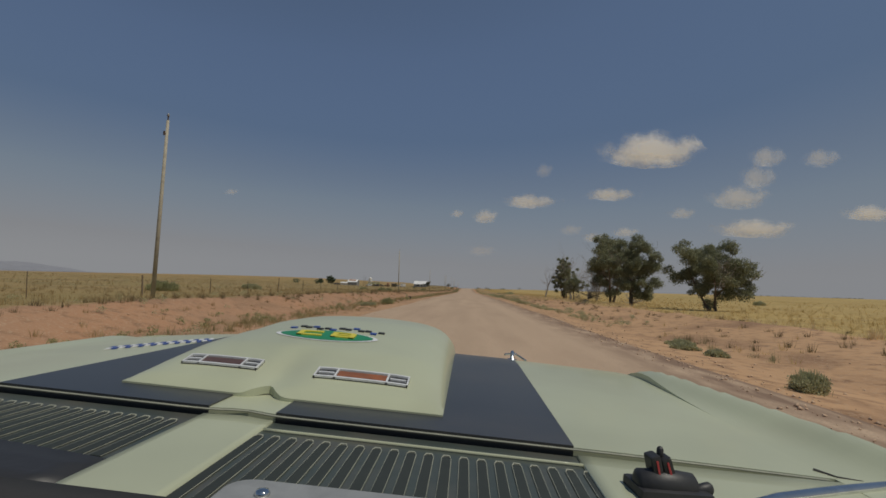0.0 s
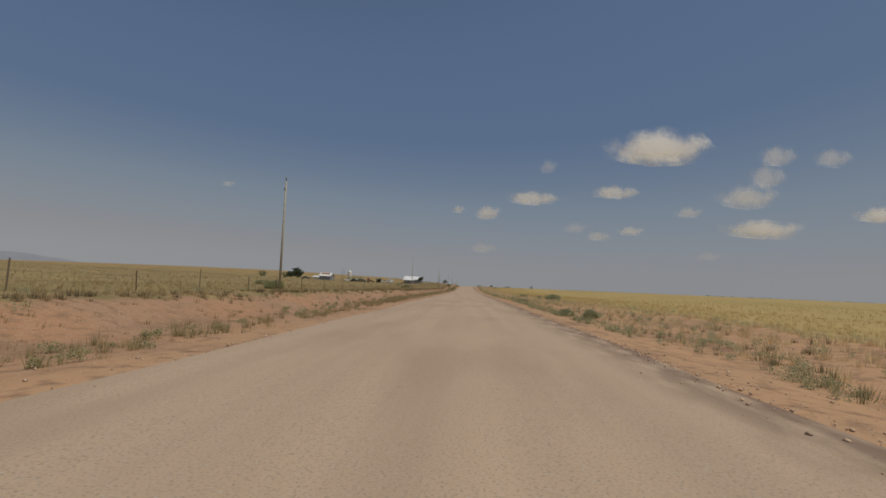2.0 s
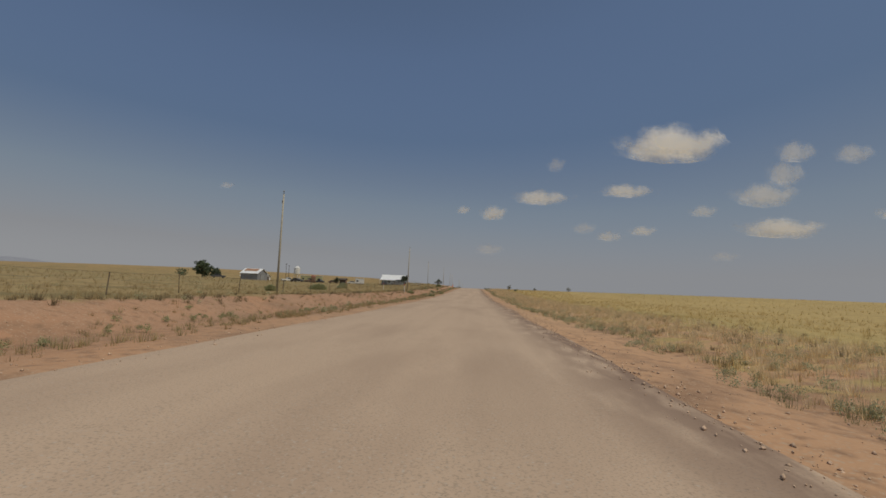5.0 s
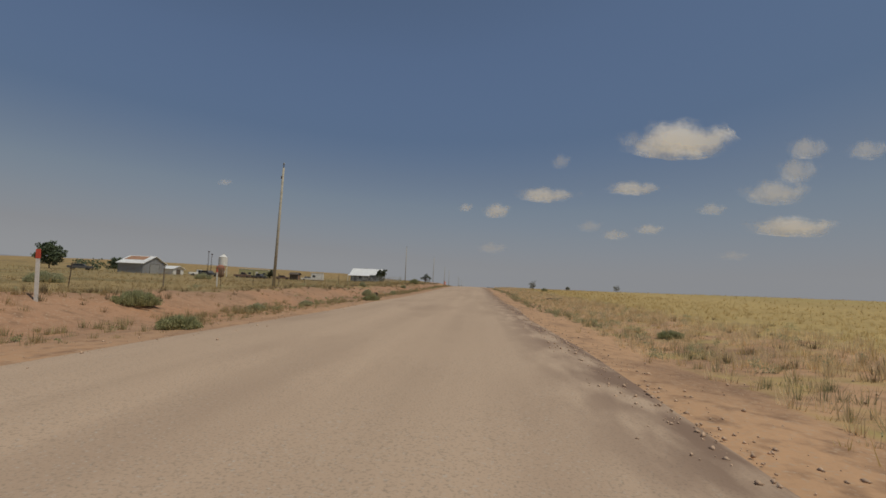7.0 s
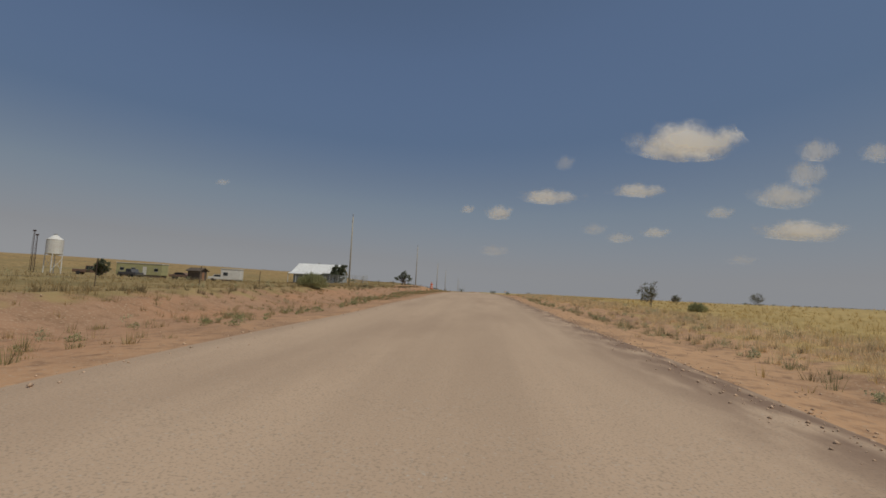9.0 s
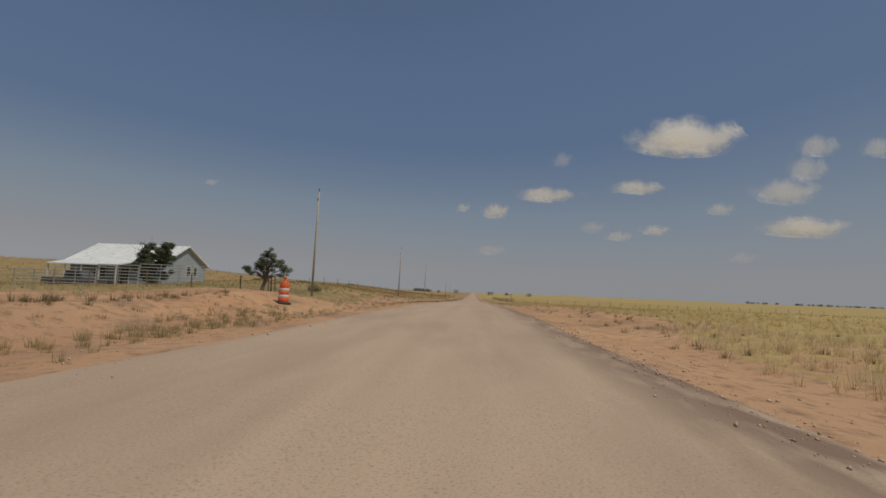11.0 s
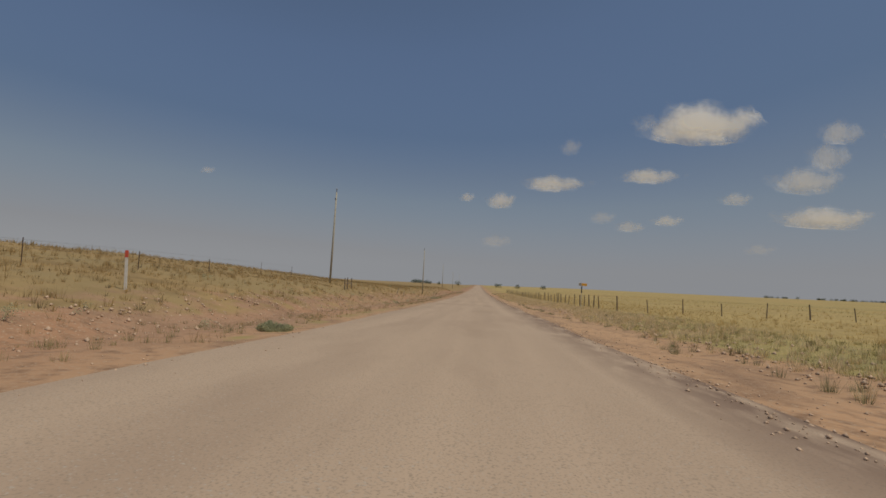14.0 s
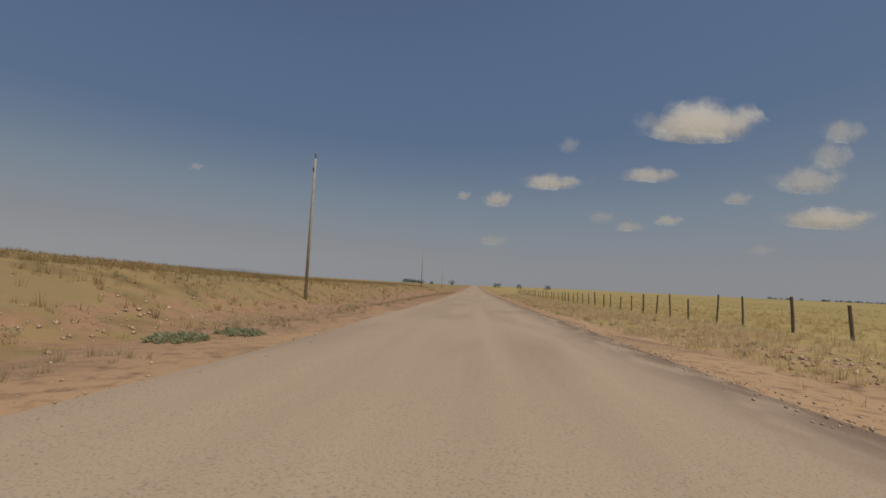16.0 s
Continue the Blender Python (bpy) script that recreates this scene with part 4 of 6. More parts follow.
# stout single bunches that stand apart on bare soil
x, y = scatter(rs, 15000, ROAD_R + 2.2, ROAD_R + 9.5, 58, 640, lambda x, y: np.exp(-((x - ROAD_R - 5.0) / 2.6) ** 2) * (1 - 0.96 * step(362, 372, y) * step(424, 412, y)) * (1 - 0.5 * step(400, 430, y)))
blades("bunch_grass", "bleached bunches of dry grass standing on pink soil", x, y, rs.uniform(0.14, 0.36, len(x)), 0.007, 34, STRAW_PALE, 13)
x, y = scatter(rs, 5000, ROAD_R + 2.0, ROAD_R + 10, 0, 640, lambda x, y: np.exp(-((x - ROAD_R - 4.5) / 3.0) ** 2) * (1 - 0.85 * step(370, 410, y)))
blades("bunch_grass", "dark brown dead grass bunches on the verge", x, y, rs.uniform(0.10, 0.26, len(x)), 0.007, 30, DEAD_GRASS, 14)
x, y = scatter(rs, 9000, ROAD_L - 3.4, ROAD_L - 0.9, -10, 372, lambda x, y: np.exp(-((x - ROAD_L + 2.1 + 0.5 * np.sin(y / 17)) / 0.75) ** 2) * (0.35 + 0.65 * step(-0.2, 0.6, np.sin(y / 7.3) + np.sin(y / 19.0 + 1))))
blades("weeds", "tall straw and olive weeds beside the gravel", x, y, rs.uniform(0.12, 0.34, len(x)), 0.006, 34, WEED, 15)
x, y = scatter(rs, 7000, ROAD_L - 7.5, ROAD_L - 4.4, -10, 372, lambda x, y: np.exp(-((x - ROAD_L + 5.5 - 0.4 * np.sin(y * 0.31)) / 0.6) ** 2))
blades("bunch_grass", "dark tufts hanging over the edge of the red bank", x, y, rs.uniform(0.10, 0.32, len(x)), 0.007, 26, DEAD_GRASS, 16)


x, y = scatter(rs, 26000, ROAD_R + 1.5, 14, 405, 500, lambda x, y: sward(x, y) * (1 - soil(x, y)))
blades("green_grass", "short olive-green grass in front of the wire fence", x, y, rs.uniform(0.06, 0.2, len(x)), 0.007, 12, WEED_SWARD, 17)
x, y = scatter(rs, 12000, ROAD_L - 6.0, ROAD_L - 0.8, -10, 372, lambda x, y: 0.15 + 0.85 * step(0.1, 0.9, np.sin(x * 1.1 + y / 5.0) * np.sin(y / 8.3 + 1.0)))
blades("bunch_grass", "small brown and straw tufts over the red soil", x, y, rs.uniform(0.06, 0.22, len(x)), 0.006, 22, STRAW_WEST, 18)
x, y = scatter(rs, 30000, -60, ROAD_L - 4.5, 403, 640, lambda x, y: (1 - 0.8 * soil(x, y)) * np.clip(1.3 - (-8 - x) / 50, 0.2, 1))
blades("golden_grass", "golden brown grass clumps over the low hill", x, y, rs.uniform(0.12, 0.4, len(x)), 0.010, 12, STRAW_GOLD, 19)
x, y = scatter(rs, 7000, -60, ROAD_L - 4.5, 403, 640, lambda x, y: (1 - 0.8 * soil(x, y)) * step(0.0, 0.8, np.sin(x / 3.1 + 1.0) * np.sin(y / 5.7)))
blades("golden_grass", "darker dead grass patches over the low hill", x, y, rs.uniform(0.12, 0.36, len(x)), 0.010, 16, DEAD_GRASS, 20)


def low_shrubs(name, label, x, y, mat, seed, tall):
    """Knee-high scrub as one piece: little mounds of small leaves."""
    rs = np.random.RandomState(seed)
    n = len(x)
    h = tall * rs.uniform(0.5, 1.3, n)
    per = 4
    a, o = rs.uniform(0, 6.28, (n, per)), rs.uniform(0, 0.8, (n, per)) * h[:, None]
    c = np.stack([x[:, None] + o * np.cos(a), y[:, None] + o * np.sin(a), land(x, y)[:, None] + h[:, None] * rs.uniform(0.2, 0.7, (n, per))], -1).reshape(-1, 3)
    v, f = leaf_cloud(rs, c, np.repeat(h, per) * rs.uniform(0.25, 0.5, n * per), n * 150, 0.017)
    tagged(new(name, from_arrays(name, v, f, mat)), label, "shrubs", kind="stuff")


x, y = scatter(rs, 2300, ROAD_R + 1.4, ROAD_R + 11, 75, 345, lambda x, y: (0.35 + 0.65 * step(210, 160, y)) * np.exp(-((x - ROAD_R - 4) / 3.5) ** 2))
low_shrubs("verge_scrub", "grey-green knee-high scrub along the verge", x, y, LEAF_SAGE, 41, 0.26)
x, y = scatter(rs, 5200, ROAD_R + 1.0, ROAD_R + 4.0, 20, 350, lambda x, y: (0.3 + 0.7 * step(210, 160, y)) * np.exp(-((x - ROAD_R - 2.1 - 0.5 * np.sin(y / 9)) / 0.7) ** 2))
low_shrubs("verge_weeds", "low olive weeds in a broken row beside the gravel", x, y, LEAF_SAGE, 44, 0.22)
x, y = scatter(rs, 2600, ROAD_L - 4.5, ROAD_L - 0.8, 0, 360, lambda x, y: np.exp(-((x - ROAD_L + 2.3 + 0.6 * np.sin(y / 13)) / 0.8) ** 2))
low_shrubs("verge_weeds", "low brown-green weeds in a broken row beside the ditch", x, y, LEAF_BUSH, 45, 0.18)
x, y = scatter(rs, 2400, ROAD_L - 3.8, ROAD_L - 1.0, 404, 446, lambda x, y: np.exp(-((x - ROAD_L + 2.3 + 0.3 * np.sin(y / 3)) / 0.65) ** 2) * (0.06 + 0.94 * step(421, 424, y) * step(433, 430, y) + 0.5 * step(441, 443, y)))
blades("weeds", "fresh olive-green weeds in a low strip beside the road", x, y, rs.uniform(0.08, 0.2, len(x)), 0.006, 60, WEED_FRESH, 46)
x, y = scatter(rs, 1700, -26, ROAD_L - 1.5, 0, 620, lambda x, y: np.exp(-((x + 9) / 6) ** 2) * (1 - 0.8 * np.exp(-((y - 380) / 14) ** 2)))
low_shrubs("ditch_scrub", "brownish green scrub in the ditch and pasture edge", x, y, LEAF_SAGE, 42, 0.28)
x, y = scatter(rs, 1500, -90, -19, 0, 620, lambda x, y: 0.8 + 0 * x)
low_shrubs("pasture_scrub", "scattered olive scrub over the pasture", x, y, LEAF_SAGE, 43, 0.5)


def stones():
    """Loose gravel and clods along both road edges."""
    rs = np.random.RandomState(3)
    n = 56000
    right = rs.random(n) < 0.72
    x = np.where(right, ROAD_R + rs.normal(size=n) * 0.33 - 0.2, ROAD_L + rs.normal(size=n) * 0.5)
    wide = rs.random(n) < 0.45
    x = np.where(wide, np.where(right, ROAD_R + rs.uniform(0, 4.5, n), ROAD_L - rs.uniform(0, 8, n)), x)
    y = rs.uniform(-5, 620, n)
    inside = (x > ROAD_L) & (x < ROAD_R)
    z = np.where(inside, road_surface(x, y), np.maximum(land(x, y), np.where((x > ROAD_L - 0.2) & (x < ROAD_R + 0.2), road_z(y) - 0.07, -99)))
    s = np.where(right & ~wide, 0.011 + 0.03 * rs.random(n) ** 3.5, 0.009 + 0.03 * rs.random(n) ** 5)
    bank = (y > 400) & (y < 520) & (x < ROAD_L - 1.5)
    x = np.where(bank, ROAD_L - 3.9 + 1.1 * rs.normal(size=n), x)
    z = np.where(bank, land(x, y), z)
    s = np.where(bank, s * 1.9, s)
    # rubble: broken clods on the cut bank and a pale stony ridge on the other verge
    m = 11000
    west = rs.random(m) < 0.62
    ry = np.where(west, rs.uniform(402, 575, m), rs.uniform(448, 560, m))
    rx = np.where(west, ROAD_L - 4.3 + 1.0 * rs.normal(size=m), ROAD_R + 3.9 + 0.7 * rs.normal(size=m) + 0.5 * np.sin(ry / 5))
    x, y, z = np.concatenate([x, rx]), np.concatenate([y, ry]), np.concatenate([z, land(rx, ry)])
    s = np.concatenate([s, 0.014 + 0.075 * rs.random(m) ** 3.2])
    n += m
    base = np.array([(1, 0, 0), (-0.2, 1, 0), (-0.9, -0.5, 0), (0.1, 0.1, 0.8), (0, 0, -0.6)], float)
    ang = rs.uniform(0, 6.28, n)
    c, sn = np.cos(ang), np.sin(ang)
    b = base[None] * rs.uniform(0.6, 1.3, (n, 5, 1)) * s[:, None, None]
    v = np.stack([b[..., 0] * c[:, None] - b[..., 1] * sn[:, None] + x[:, None], b[..., 0] * sn[:, None] + b[..., 1] * c[:, None] + y[:, None], b[..., 2] + z[:, None] + s[:, None] * 0.2], -1).reshape(-1, 3)
    tri = np.array([(0, 1, 3), (1, 2, 3), (2, 0, 3), (1, 0, 4), (2, 1, 4), (0, 2, 4)])
    f = (tri[None] + 5 * np.arange(n)[:, None, None]).reshape(-1, 3)
    tagged(new("loose_gravel", from_arrays("loose_gravel", v, f, STONE)), "loose stones and clods along the road edges", "gravel", kind="stuff")


STONE = surface("loose_stone", (0.50, 0.35, 0.24), (0.36, 0.245, 0.165), 5, 0.9, space="World", island=0.5)
stones()


# ---- clouds, ridge and far woods ----
def cloud_material():
    m = bpy.data.materials.new("fair_weather_cloud")
    m.use_nodes = True
    n, l = m.node_tree.nodes, m.node_tree.links
    out = n["Material Output"]
    n.remove(n["Principled BSDF"])
    tc = n.new("ShaderNodeTexCoord").outputs["Object"]
    flat = n.new("ShaderNodeVectorMath")
    flat.operation = "MULTIPLY"
    flat.inputs[1].default_value = (1, 0, 1)
    l.new(tc, flat.inputs[0])
    far = n.new("ShaderNodeVectorMath")
    far.operation = "LENGTH"
    l.new(flat.outputs[0], far.inputs[0])
    info = n.new("ShaderNodeObjectInfo")
    shift = n.new("ShaderNodeVectorMath")
    shift.operation = "MULTIPLY_ADD"
    l.new(tc, shift.inputs[0])
    shift.inputs[1].default_value = (2.0, 0.4, 0.9)
    l.new(info.outputs["Random"], shift.inputs[2])
    tex = n.new("ShaderNodeTexNoise")
    tex.inputs["Scale"].default_value, tex.inputs["Detail"].default_value = 1.1, 3.5
    tex.inputs["Roughness"].default_value = 0.55
    l.new(shift.outputs[0], tex.inputs["Vector"])
    sub = n.new("ShaderNodeMath")
    sub.operation = "MULTIPLY_ADD"
    l.new(tex.outputs["Fac"], sub.inputs[0])
    sub.inputs[1].default_value = 1.5
    neg = n.new("ShaderNodeMath")
    neg.operation = "MULTIPLY"
    l.new(far.outputs["Value"], neg.inputs[0])
    neg.inputs[1].default_value = -1.0
    lift = n.new("ShaderNodeMath")
    lift.operation = "ADD"
    l.new(neg.outputs[0], lift.inputs[0])
    lift.inputs[1].default_value = 0.22
    l.new(lift.outputs[0], sub.inputs[2])
    rng = n.new("ShaderNodeMapRange")
    rng.interpolation_type = "SMOOTHSTEP"
    rng.inputs["From Min"].default_value, rng.inputs["From Max"].default_value = 0.0, 0.8
    l.new(sub.outputs[0], rng.inputs["Value"])
    mul = n.new("ShaderNodeMath")
    mul.operation = "MULTIPLY"
    l.new(rng.outputs[0], mul.inputs[0])
    l.new(info.outputs["Alpha"], mul.inputs[1])
    dif, trl, tra = n.new("ShaderNodeBsdfDiffuse"), n.new("ShaderNodeBsdfTranslucent"), n.new("ShaderNodeBsdfTransparent")
    for s in (dif, trl):
        s.inputs["Color"].default_value = (0.60, 0.58, 0.55, 1)
    both, mix = n.new("ShaderNodeAddShader"), n.new("ShaderNodeMixShader")
    l.new(dif.outputs[0], both.inputs[0])
    l.new(trl.outputs[0], both.inputs[1])
    l.new(mul.outputs[0], mix.inputs[0])
    l.new(tra.outputs[0], mix.inputs[1])
    l.new(both.outputs[0], mix.inputs[2])
    l.new(mix.outputs[0], out.inputs["Surface"])
    return m


CLOUD = cloud_material()
CLOUDS = (
    (1130, 3040, 904, 330, 138, 0.97), (374, 3040, 565, 185, 58, 0.62), (100, 3040, 463, 85, 52, 0.55), (-79, 3040, 477, 46, 32, 0.38), (872, 3040, 618, 168, 54, 0.58),
    (1848, 3060, 880, 125, 84, 0.38), (1775, 3040, 745, 120, 98, 0.36), (1645, 3020, 610, 195, 86, 0.46), (1742, 3040, 424, 255, 72, 0.72), (2157, 3040, 874, 124, 74, 0.34),
    (778, 3040, 345, 90, 38, 0.3), (971, 3040, 383, 85, 36, 0.42), (465, 3040, 765, 60, 52, 0.2), (1315, 3040, 508, 88, 44, 0.32), (636, 3040, 390, 78, 38, 0.2),
    (-1555, 3040, 587, 54, 24, 0.3), (2480, 3100, 545, 170, 62, 0.75), (80, 3040, 245, 100, 40, 0.2), (1430, 3040, 250, 90, 34, 0.16),
)
for i, (cx, cy, cz, ca, cb, op) in enumerate(CLOUDS):
    bm = bmesh.new()
    bmesh.ops.create_icosphere(bm, subdivisions=5, radius=1.0)
    for v in bm.verts:
        k = noise.fractal(v.co * 1.4 + Vector((7.1 * i, 0, 3.3 * i)), 0.9, 2.1, 2)
        base = 1.0 - 0.28 * min(1.0, max(0.0, -v.co.z / 0.6))
        v.co = Vector((v.co.x * (1.15 + 0.2 * k), v.co.y * 0.8, v.co.z * base * (1.1 + 0.25 * k)))
    ob = solid("cloud", bm, CLOUD, Matrix.Translation((cx, cy, cz)), "small white fair-weather cloud with ragged soft edges" if op > 0.5 else "thin wisp of pale cloud", "cloud", "clouds", smooth=True)
    ob.scale = (ca, cb * 0.3, cb)
    ob.color = (1, 1, 1, op)

# the haze of distance is mixed into the ridge's blue-grey base colour
RIDGE = surface("distant_ridge_haze_tint", (0.24, 0.245, 0.27), (0.27, 0.27, 0.29), 0.004, 0.95, bump=0, fine=0.02, space="World")
xs, ys = np.linspace(-4400, -700, 120), np.linspace(3300, 4500, 14)
me, X, Y = grid("distant_ridge", xs, ys, lambda x, y: -6 + np.sin((y - 3300) / 1200 * np.pi) * (34 + 95 * step(-2500, -4100, x) + 11 * np.sin(x / 420.0) + 8 * np.sin(x / 150.0 + 1) + 4 * np.sin(x / 47.0)) * step(-700, -1500, x) ** 0.7, RIDGE)
tagged(new("distant_ridge", me), "low hazy blue-grey ridge on the horizon", "hills", kind="structure")


def woods(name, label, spots, tall, seed):
    rs = np.random.RandomState(seed)
    c = np.array([(x, y, float(land(x, y)) + tall * k) for x, y in spots for k in (0.25, 0.6)])
    v, f = leaf_cloud(rs, c, np.full(len(c), tall * 0.5) * rs.uniform(0.6, 1.3, len(c)), 150 * len(spots), tall * 0.1, 0.7)
    tagged(new(name, from_arrays(name, v, f, LEAF_DARK)), label, "trees", kind="stuff")


rnd = random.Random(12)
woods("far_woods", "dark line of trees far across the pasture", [(1215 + 9.0 * k + rnd.uniform(-6, 6), 2600 - 1.5 * k + rnd.uniform(-20, 20)) for k in range(80) if (k < 13 or k > 19) and rnd.random() < 0.85], 11.0, 31)
woods("far_woods", "dark clump of trees round a distant farmstead", [(-118 + 4.0 * k, 1310 + rnd.uniform(-6, 6)) for k in range(9)], 6.5, 32)
woods("far_woods", "scattered far trees beside the end of the road", [(20, 1000), (24, 1004), (42, 980), (-26, 1050), (-60, 1180), (75, 1020)], 5.0, 33)
woods("far_woods", "two dark far trees beside the farm", [(-118, 372), (-140, 392), (-143, 395)], 3.6, 34)


# ---- the farm ----
def gable_house(name, x0, x1, y0, y1, eave, ridge, wall, roof, label, category, rust=None):
    """A house with its ridge along x and a ribbed metal roof."""
    cx, cy = (x0 + x1) / 2, (y0 + y1) / 2
    hx, hy = (x1 - x0) / 2, (y1 - y0) / 2
    root = thing(name, pose(cx, cy, float(land(cx, cy)) - 0.1), label, category)
    bm = bmesh.new()
    prism(bm, [(-hy, 0), (hy, 0), (hy, eave), (0, ridge - 0.1), (-hy, eave)], -hx, hx)
    bmesh.ops.rotate(bm, verts=bm.verts[:], cent=(0, 0, 0), matrix=Matrix.Rotation(radians(90), 3, "Z"))
    part("wall", bm, wall, root)
    slope = (ridge - eave) / hy
    over = 0.45
    for side in (-1, 1):
        bm = bmesh.new()
        z0 = eave - over * slope + 0.08
        q = [(-side * 0, ridge + 0.08), (side * (hy + over), z0), (side * (hy + over), z0 - 0.1), (0, ridge - 0.02)]
        prism(bm, q, -hx - 0.35, hx + 0.35)
        k = -hx - 0.3
        while k < hx + 0.35:
            a = [bm.verts.new(c) for c in ((side * 0.02, k, ridge + 0.085), (side * (hy + over), k, z0 + 0.005), (side * (hy + over), k + 0.05, z0 + 0.005), (side * 0.02, k + 0.05, ridge + 0.085))]
            b = [bm.verts.new(v.co + Vector((0, 0, 0.05))) for v in a]
            bm.faces.new(b)
            for i in range(4):
                bm.faces.new((a[i], a[(i + 1) % 4], b[(i + 1) % 4], b[i]))
            k += 0.6
        bmesh.ops.rotate(bm, verts=bm.verts[:], cent=(0, 0, 0), matrix=Matrix.Rotation(radians(90), 3, "Z"))
        bmesh.ops.recalc_face_normals(bm, faces=bm.faces[:])
        part("roof", bm, roof, root)
    return root, hx, hy, slope


def opening(root, name, face, u0, u1, z0, z1, d, mat, frame_mat=None, label=""):
    """A window or door on a wall: face 'e' looks along +x at x=d, 's' along -y at y=-d."""
    def slab(a0, a1, b0, b1, out0, out1):
        return boxed(d + out0, d + out1, a0, a1, b0, b1) if face == "e" else boxed(a0, a1, -d - out1, -d - out0, b0, b1)
    ob = part(name, slab(u0, u1, z0, z1, -0.02, 0.03), mat, root, label)
    if frame_mat:
        w = 0.07
        for a0, a1, b0, b1 in ((u0 - w, u1 + w, z1, z1 + w), (u0 - w, u1 + w, z0 - w, z0), (u0 - w, u0, z0, z1), (u1, u1 + w, z0, z1)):
            part("frame", slab(a0, a1, b0, b1, 0.0, 0.06), frame_mat, ob)


house, hx, hy, _ = gable_house("farmhouse", -45.2, -34.4, 403.7, 412.2, 2.85, 4.95, BLUE_GREY_WALL, ROOF_STEEL, "blue-grey farmhouse with a pale metal gable roof", "house")
opening(house, "window", "e", 0.2, 1.0, 1.5, 2.6, hx, GLASS_DARK, WHITE_STEEL)
opening(house, "window", "e", 1.6, 2.3, 1.5, 2.6, hx, GLASS_DARK, WHITE_STEEL)
opening(house, "window", "s", 2.6, 4.2, 1.0, 2.1, hy, GLASS_DARK, WHITE_STEEL)
opening(house, "door", "s", 0.6, 1.55, 0.1, 2.15, hy, DARK_WOOD, WHITE_STEEL)
opening(house, "window", "s", -2.6, -1.2, 1.0, 2.1, hy, GLASS_DARK, WHITE_STEEL)
# porch in front of the long side
bm = bmesh.new()
prism(bm, [(-hy - 2.6, 2.2), (-hy + 0.1, 2.72), (-hy + 0.1, 2.82), (-hy - 2.6, 2.3)], -2.0, 5.9)
bmesh.ops.rotate(bm, verts=bm.verts[:], cent=(0, 0, 0), matrix=Matrix.Rotation(radians(90), 3, "Z"))
part("porch_roof", bm, ROOF_STEEL, house, "pale metal porch roof")
for px in (-5.8, -3.9, -2.0, 0.0, 1.9):
    part("porch_post", boxed(px - 0.06, px + 0.06, -hy - 2.5, -hy - 2.38, 0, 2.24), WHITE_STEEL, house)
part("porch_floor", boxed(-5.9, 2.0, -hy - 2.6, -hy, 0, 0.2), DARK_WOOD, house)
part("chimney", boxed(-1.2, -0.8, 0.8, 1.2, 4.2, 5.4, 0.02), GREY_STEEL, house)

barn, hx, hy, slope = gable_house("barn", -85.4, -79.0, 339.4, 347.8, 2.6, 4.35, GREY_STEEL, ROOF_STEEL, "grey sheet-metal barn with a rust-stained pale roof", "barn")
opening(barn, "door", "e", -1.7, 1.7, 0.0, 2.4, hx, surface("pale_grey_door", (0.36, 0.36, 0.35), (0.30, 0.30, 0.29), 1, 0.6, 0.2), DARK_WOOD, "wide pale grey sliding door")
bm = bmesh.new()
q = [(-0.4, 4.35 - 0.4 * slope + 0.145), (-hy * 0.62, 4.35 - hy * 0.62 * slope + 0.145), (-hy * 0.62, 4.35 - hy * 0.62 * slope + 0.12), (-0.4, 4.35 - 0.4 * slope + 0.12)]
prism(bm, q, -2.2, 2.9)
bmesh.ops.rotate(bm, verts=bm.verts[:], cent=(0, 0, 0), matrix=Matrix.Rotation(radians(90), 3, "Z"))
part("roof_patch", bm, RUST, barn, "rusted patch of roof sheets")

shed, hx, hy, _ = gable_house("shed", -96.0, -85.5, 361.0, 366.0, 1.75, 2.5, WHITE_STEEL, ROOF_STEEL, "long low white shed behind the barn", "shed")
opening(shed, "door", "e", -1.0, 1.0, 0.0, 1.65, hx, DARK_WOOD)
opening(shed, "window", "s", 1.0, 2.2, 0.8, 1.45, hy, GLASS_DARK)


RED_SHEET = surface("faded_red_sheet", (0.34, 0.10, 0.06), (0.27, 0.13, 0.08), 1.5, 0.8, dirt=(0.26, 0.17, 0.1), dirt_amount=0.7)


def covered_stack(x, y):
    """A rounded stack of weathered bales under a faded red sheet."""
    root = thing("hay_stack", pose(x, y, float(land(x, y)) - 0.05, 0, 0, 10), "rounded brown hay stack under a faded red sheet", "hay stack")
    for name, mat, lo, hi, grow in (("bales", MUD_WALL, -1.0, 0.45, 0.0), ("sheet", RED_SHEET, 0.36, 1.0, 0.06)):
        bm = bmesh.new()
        bmesh.ops.create_icosphere(bm, subdivisions=4, radius=1.0)
        for v in bm.verts:
            d = v.co.copy()
            p = 5.0
            r = (abs(d.x) ** p + abs(d.y) ** p + abs(d.z) ** 3) ** (-1 / 4.4)
            k = 0.06 * noise.noise(d * 2.6) + 0.03 * noise.noise(d * 7)
            v.co = Vector((d.x * r, d.y * r, max(-1.0, d.z * r))) * (1 + k + grow)
        if name == "sheet":
            bmesh.ops.delete(bm, geom=[v for v in bm.verts if v.co.z < lo + 0.15 * math.sin(5 * v.co.x + 3 * v.co.y)], context="VERTS")
        for v in bm.verts:
            v.co = Vector((v.co.x * 0.72, v.co.y * 0.8, (v.co.z + 1.0) * 1.35))
        part(name, bm, mat, root, "faded red sheet over the top" if name == "sheet" else "", True)


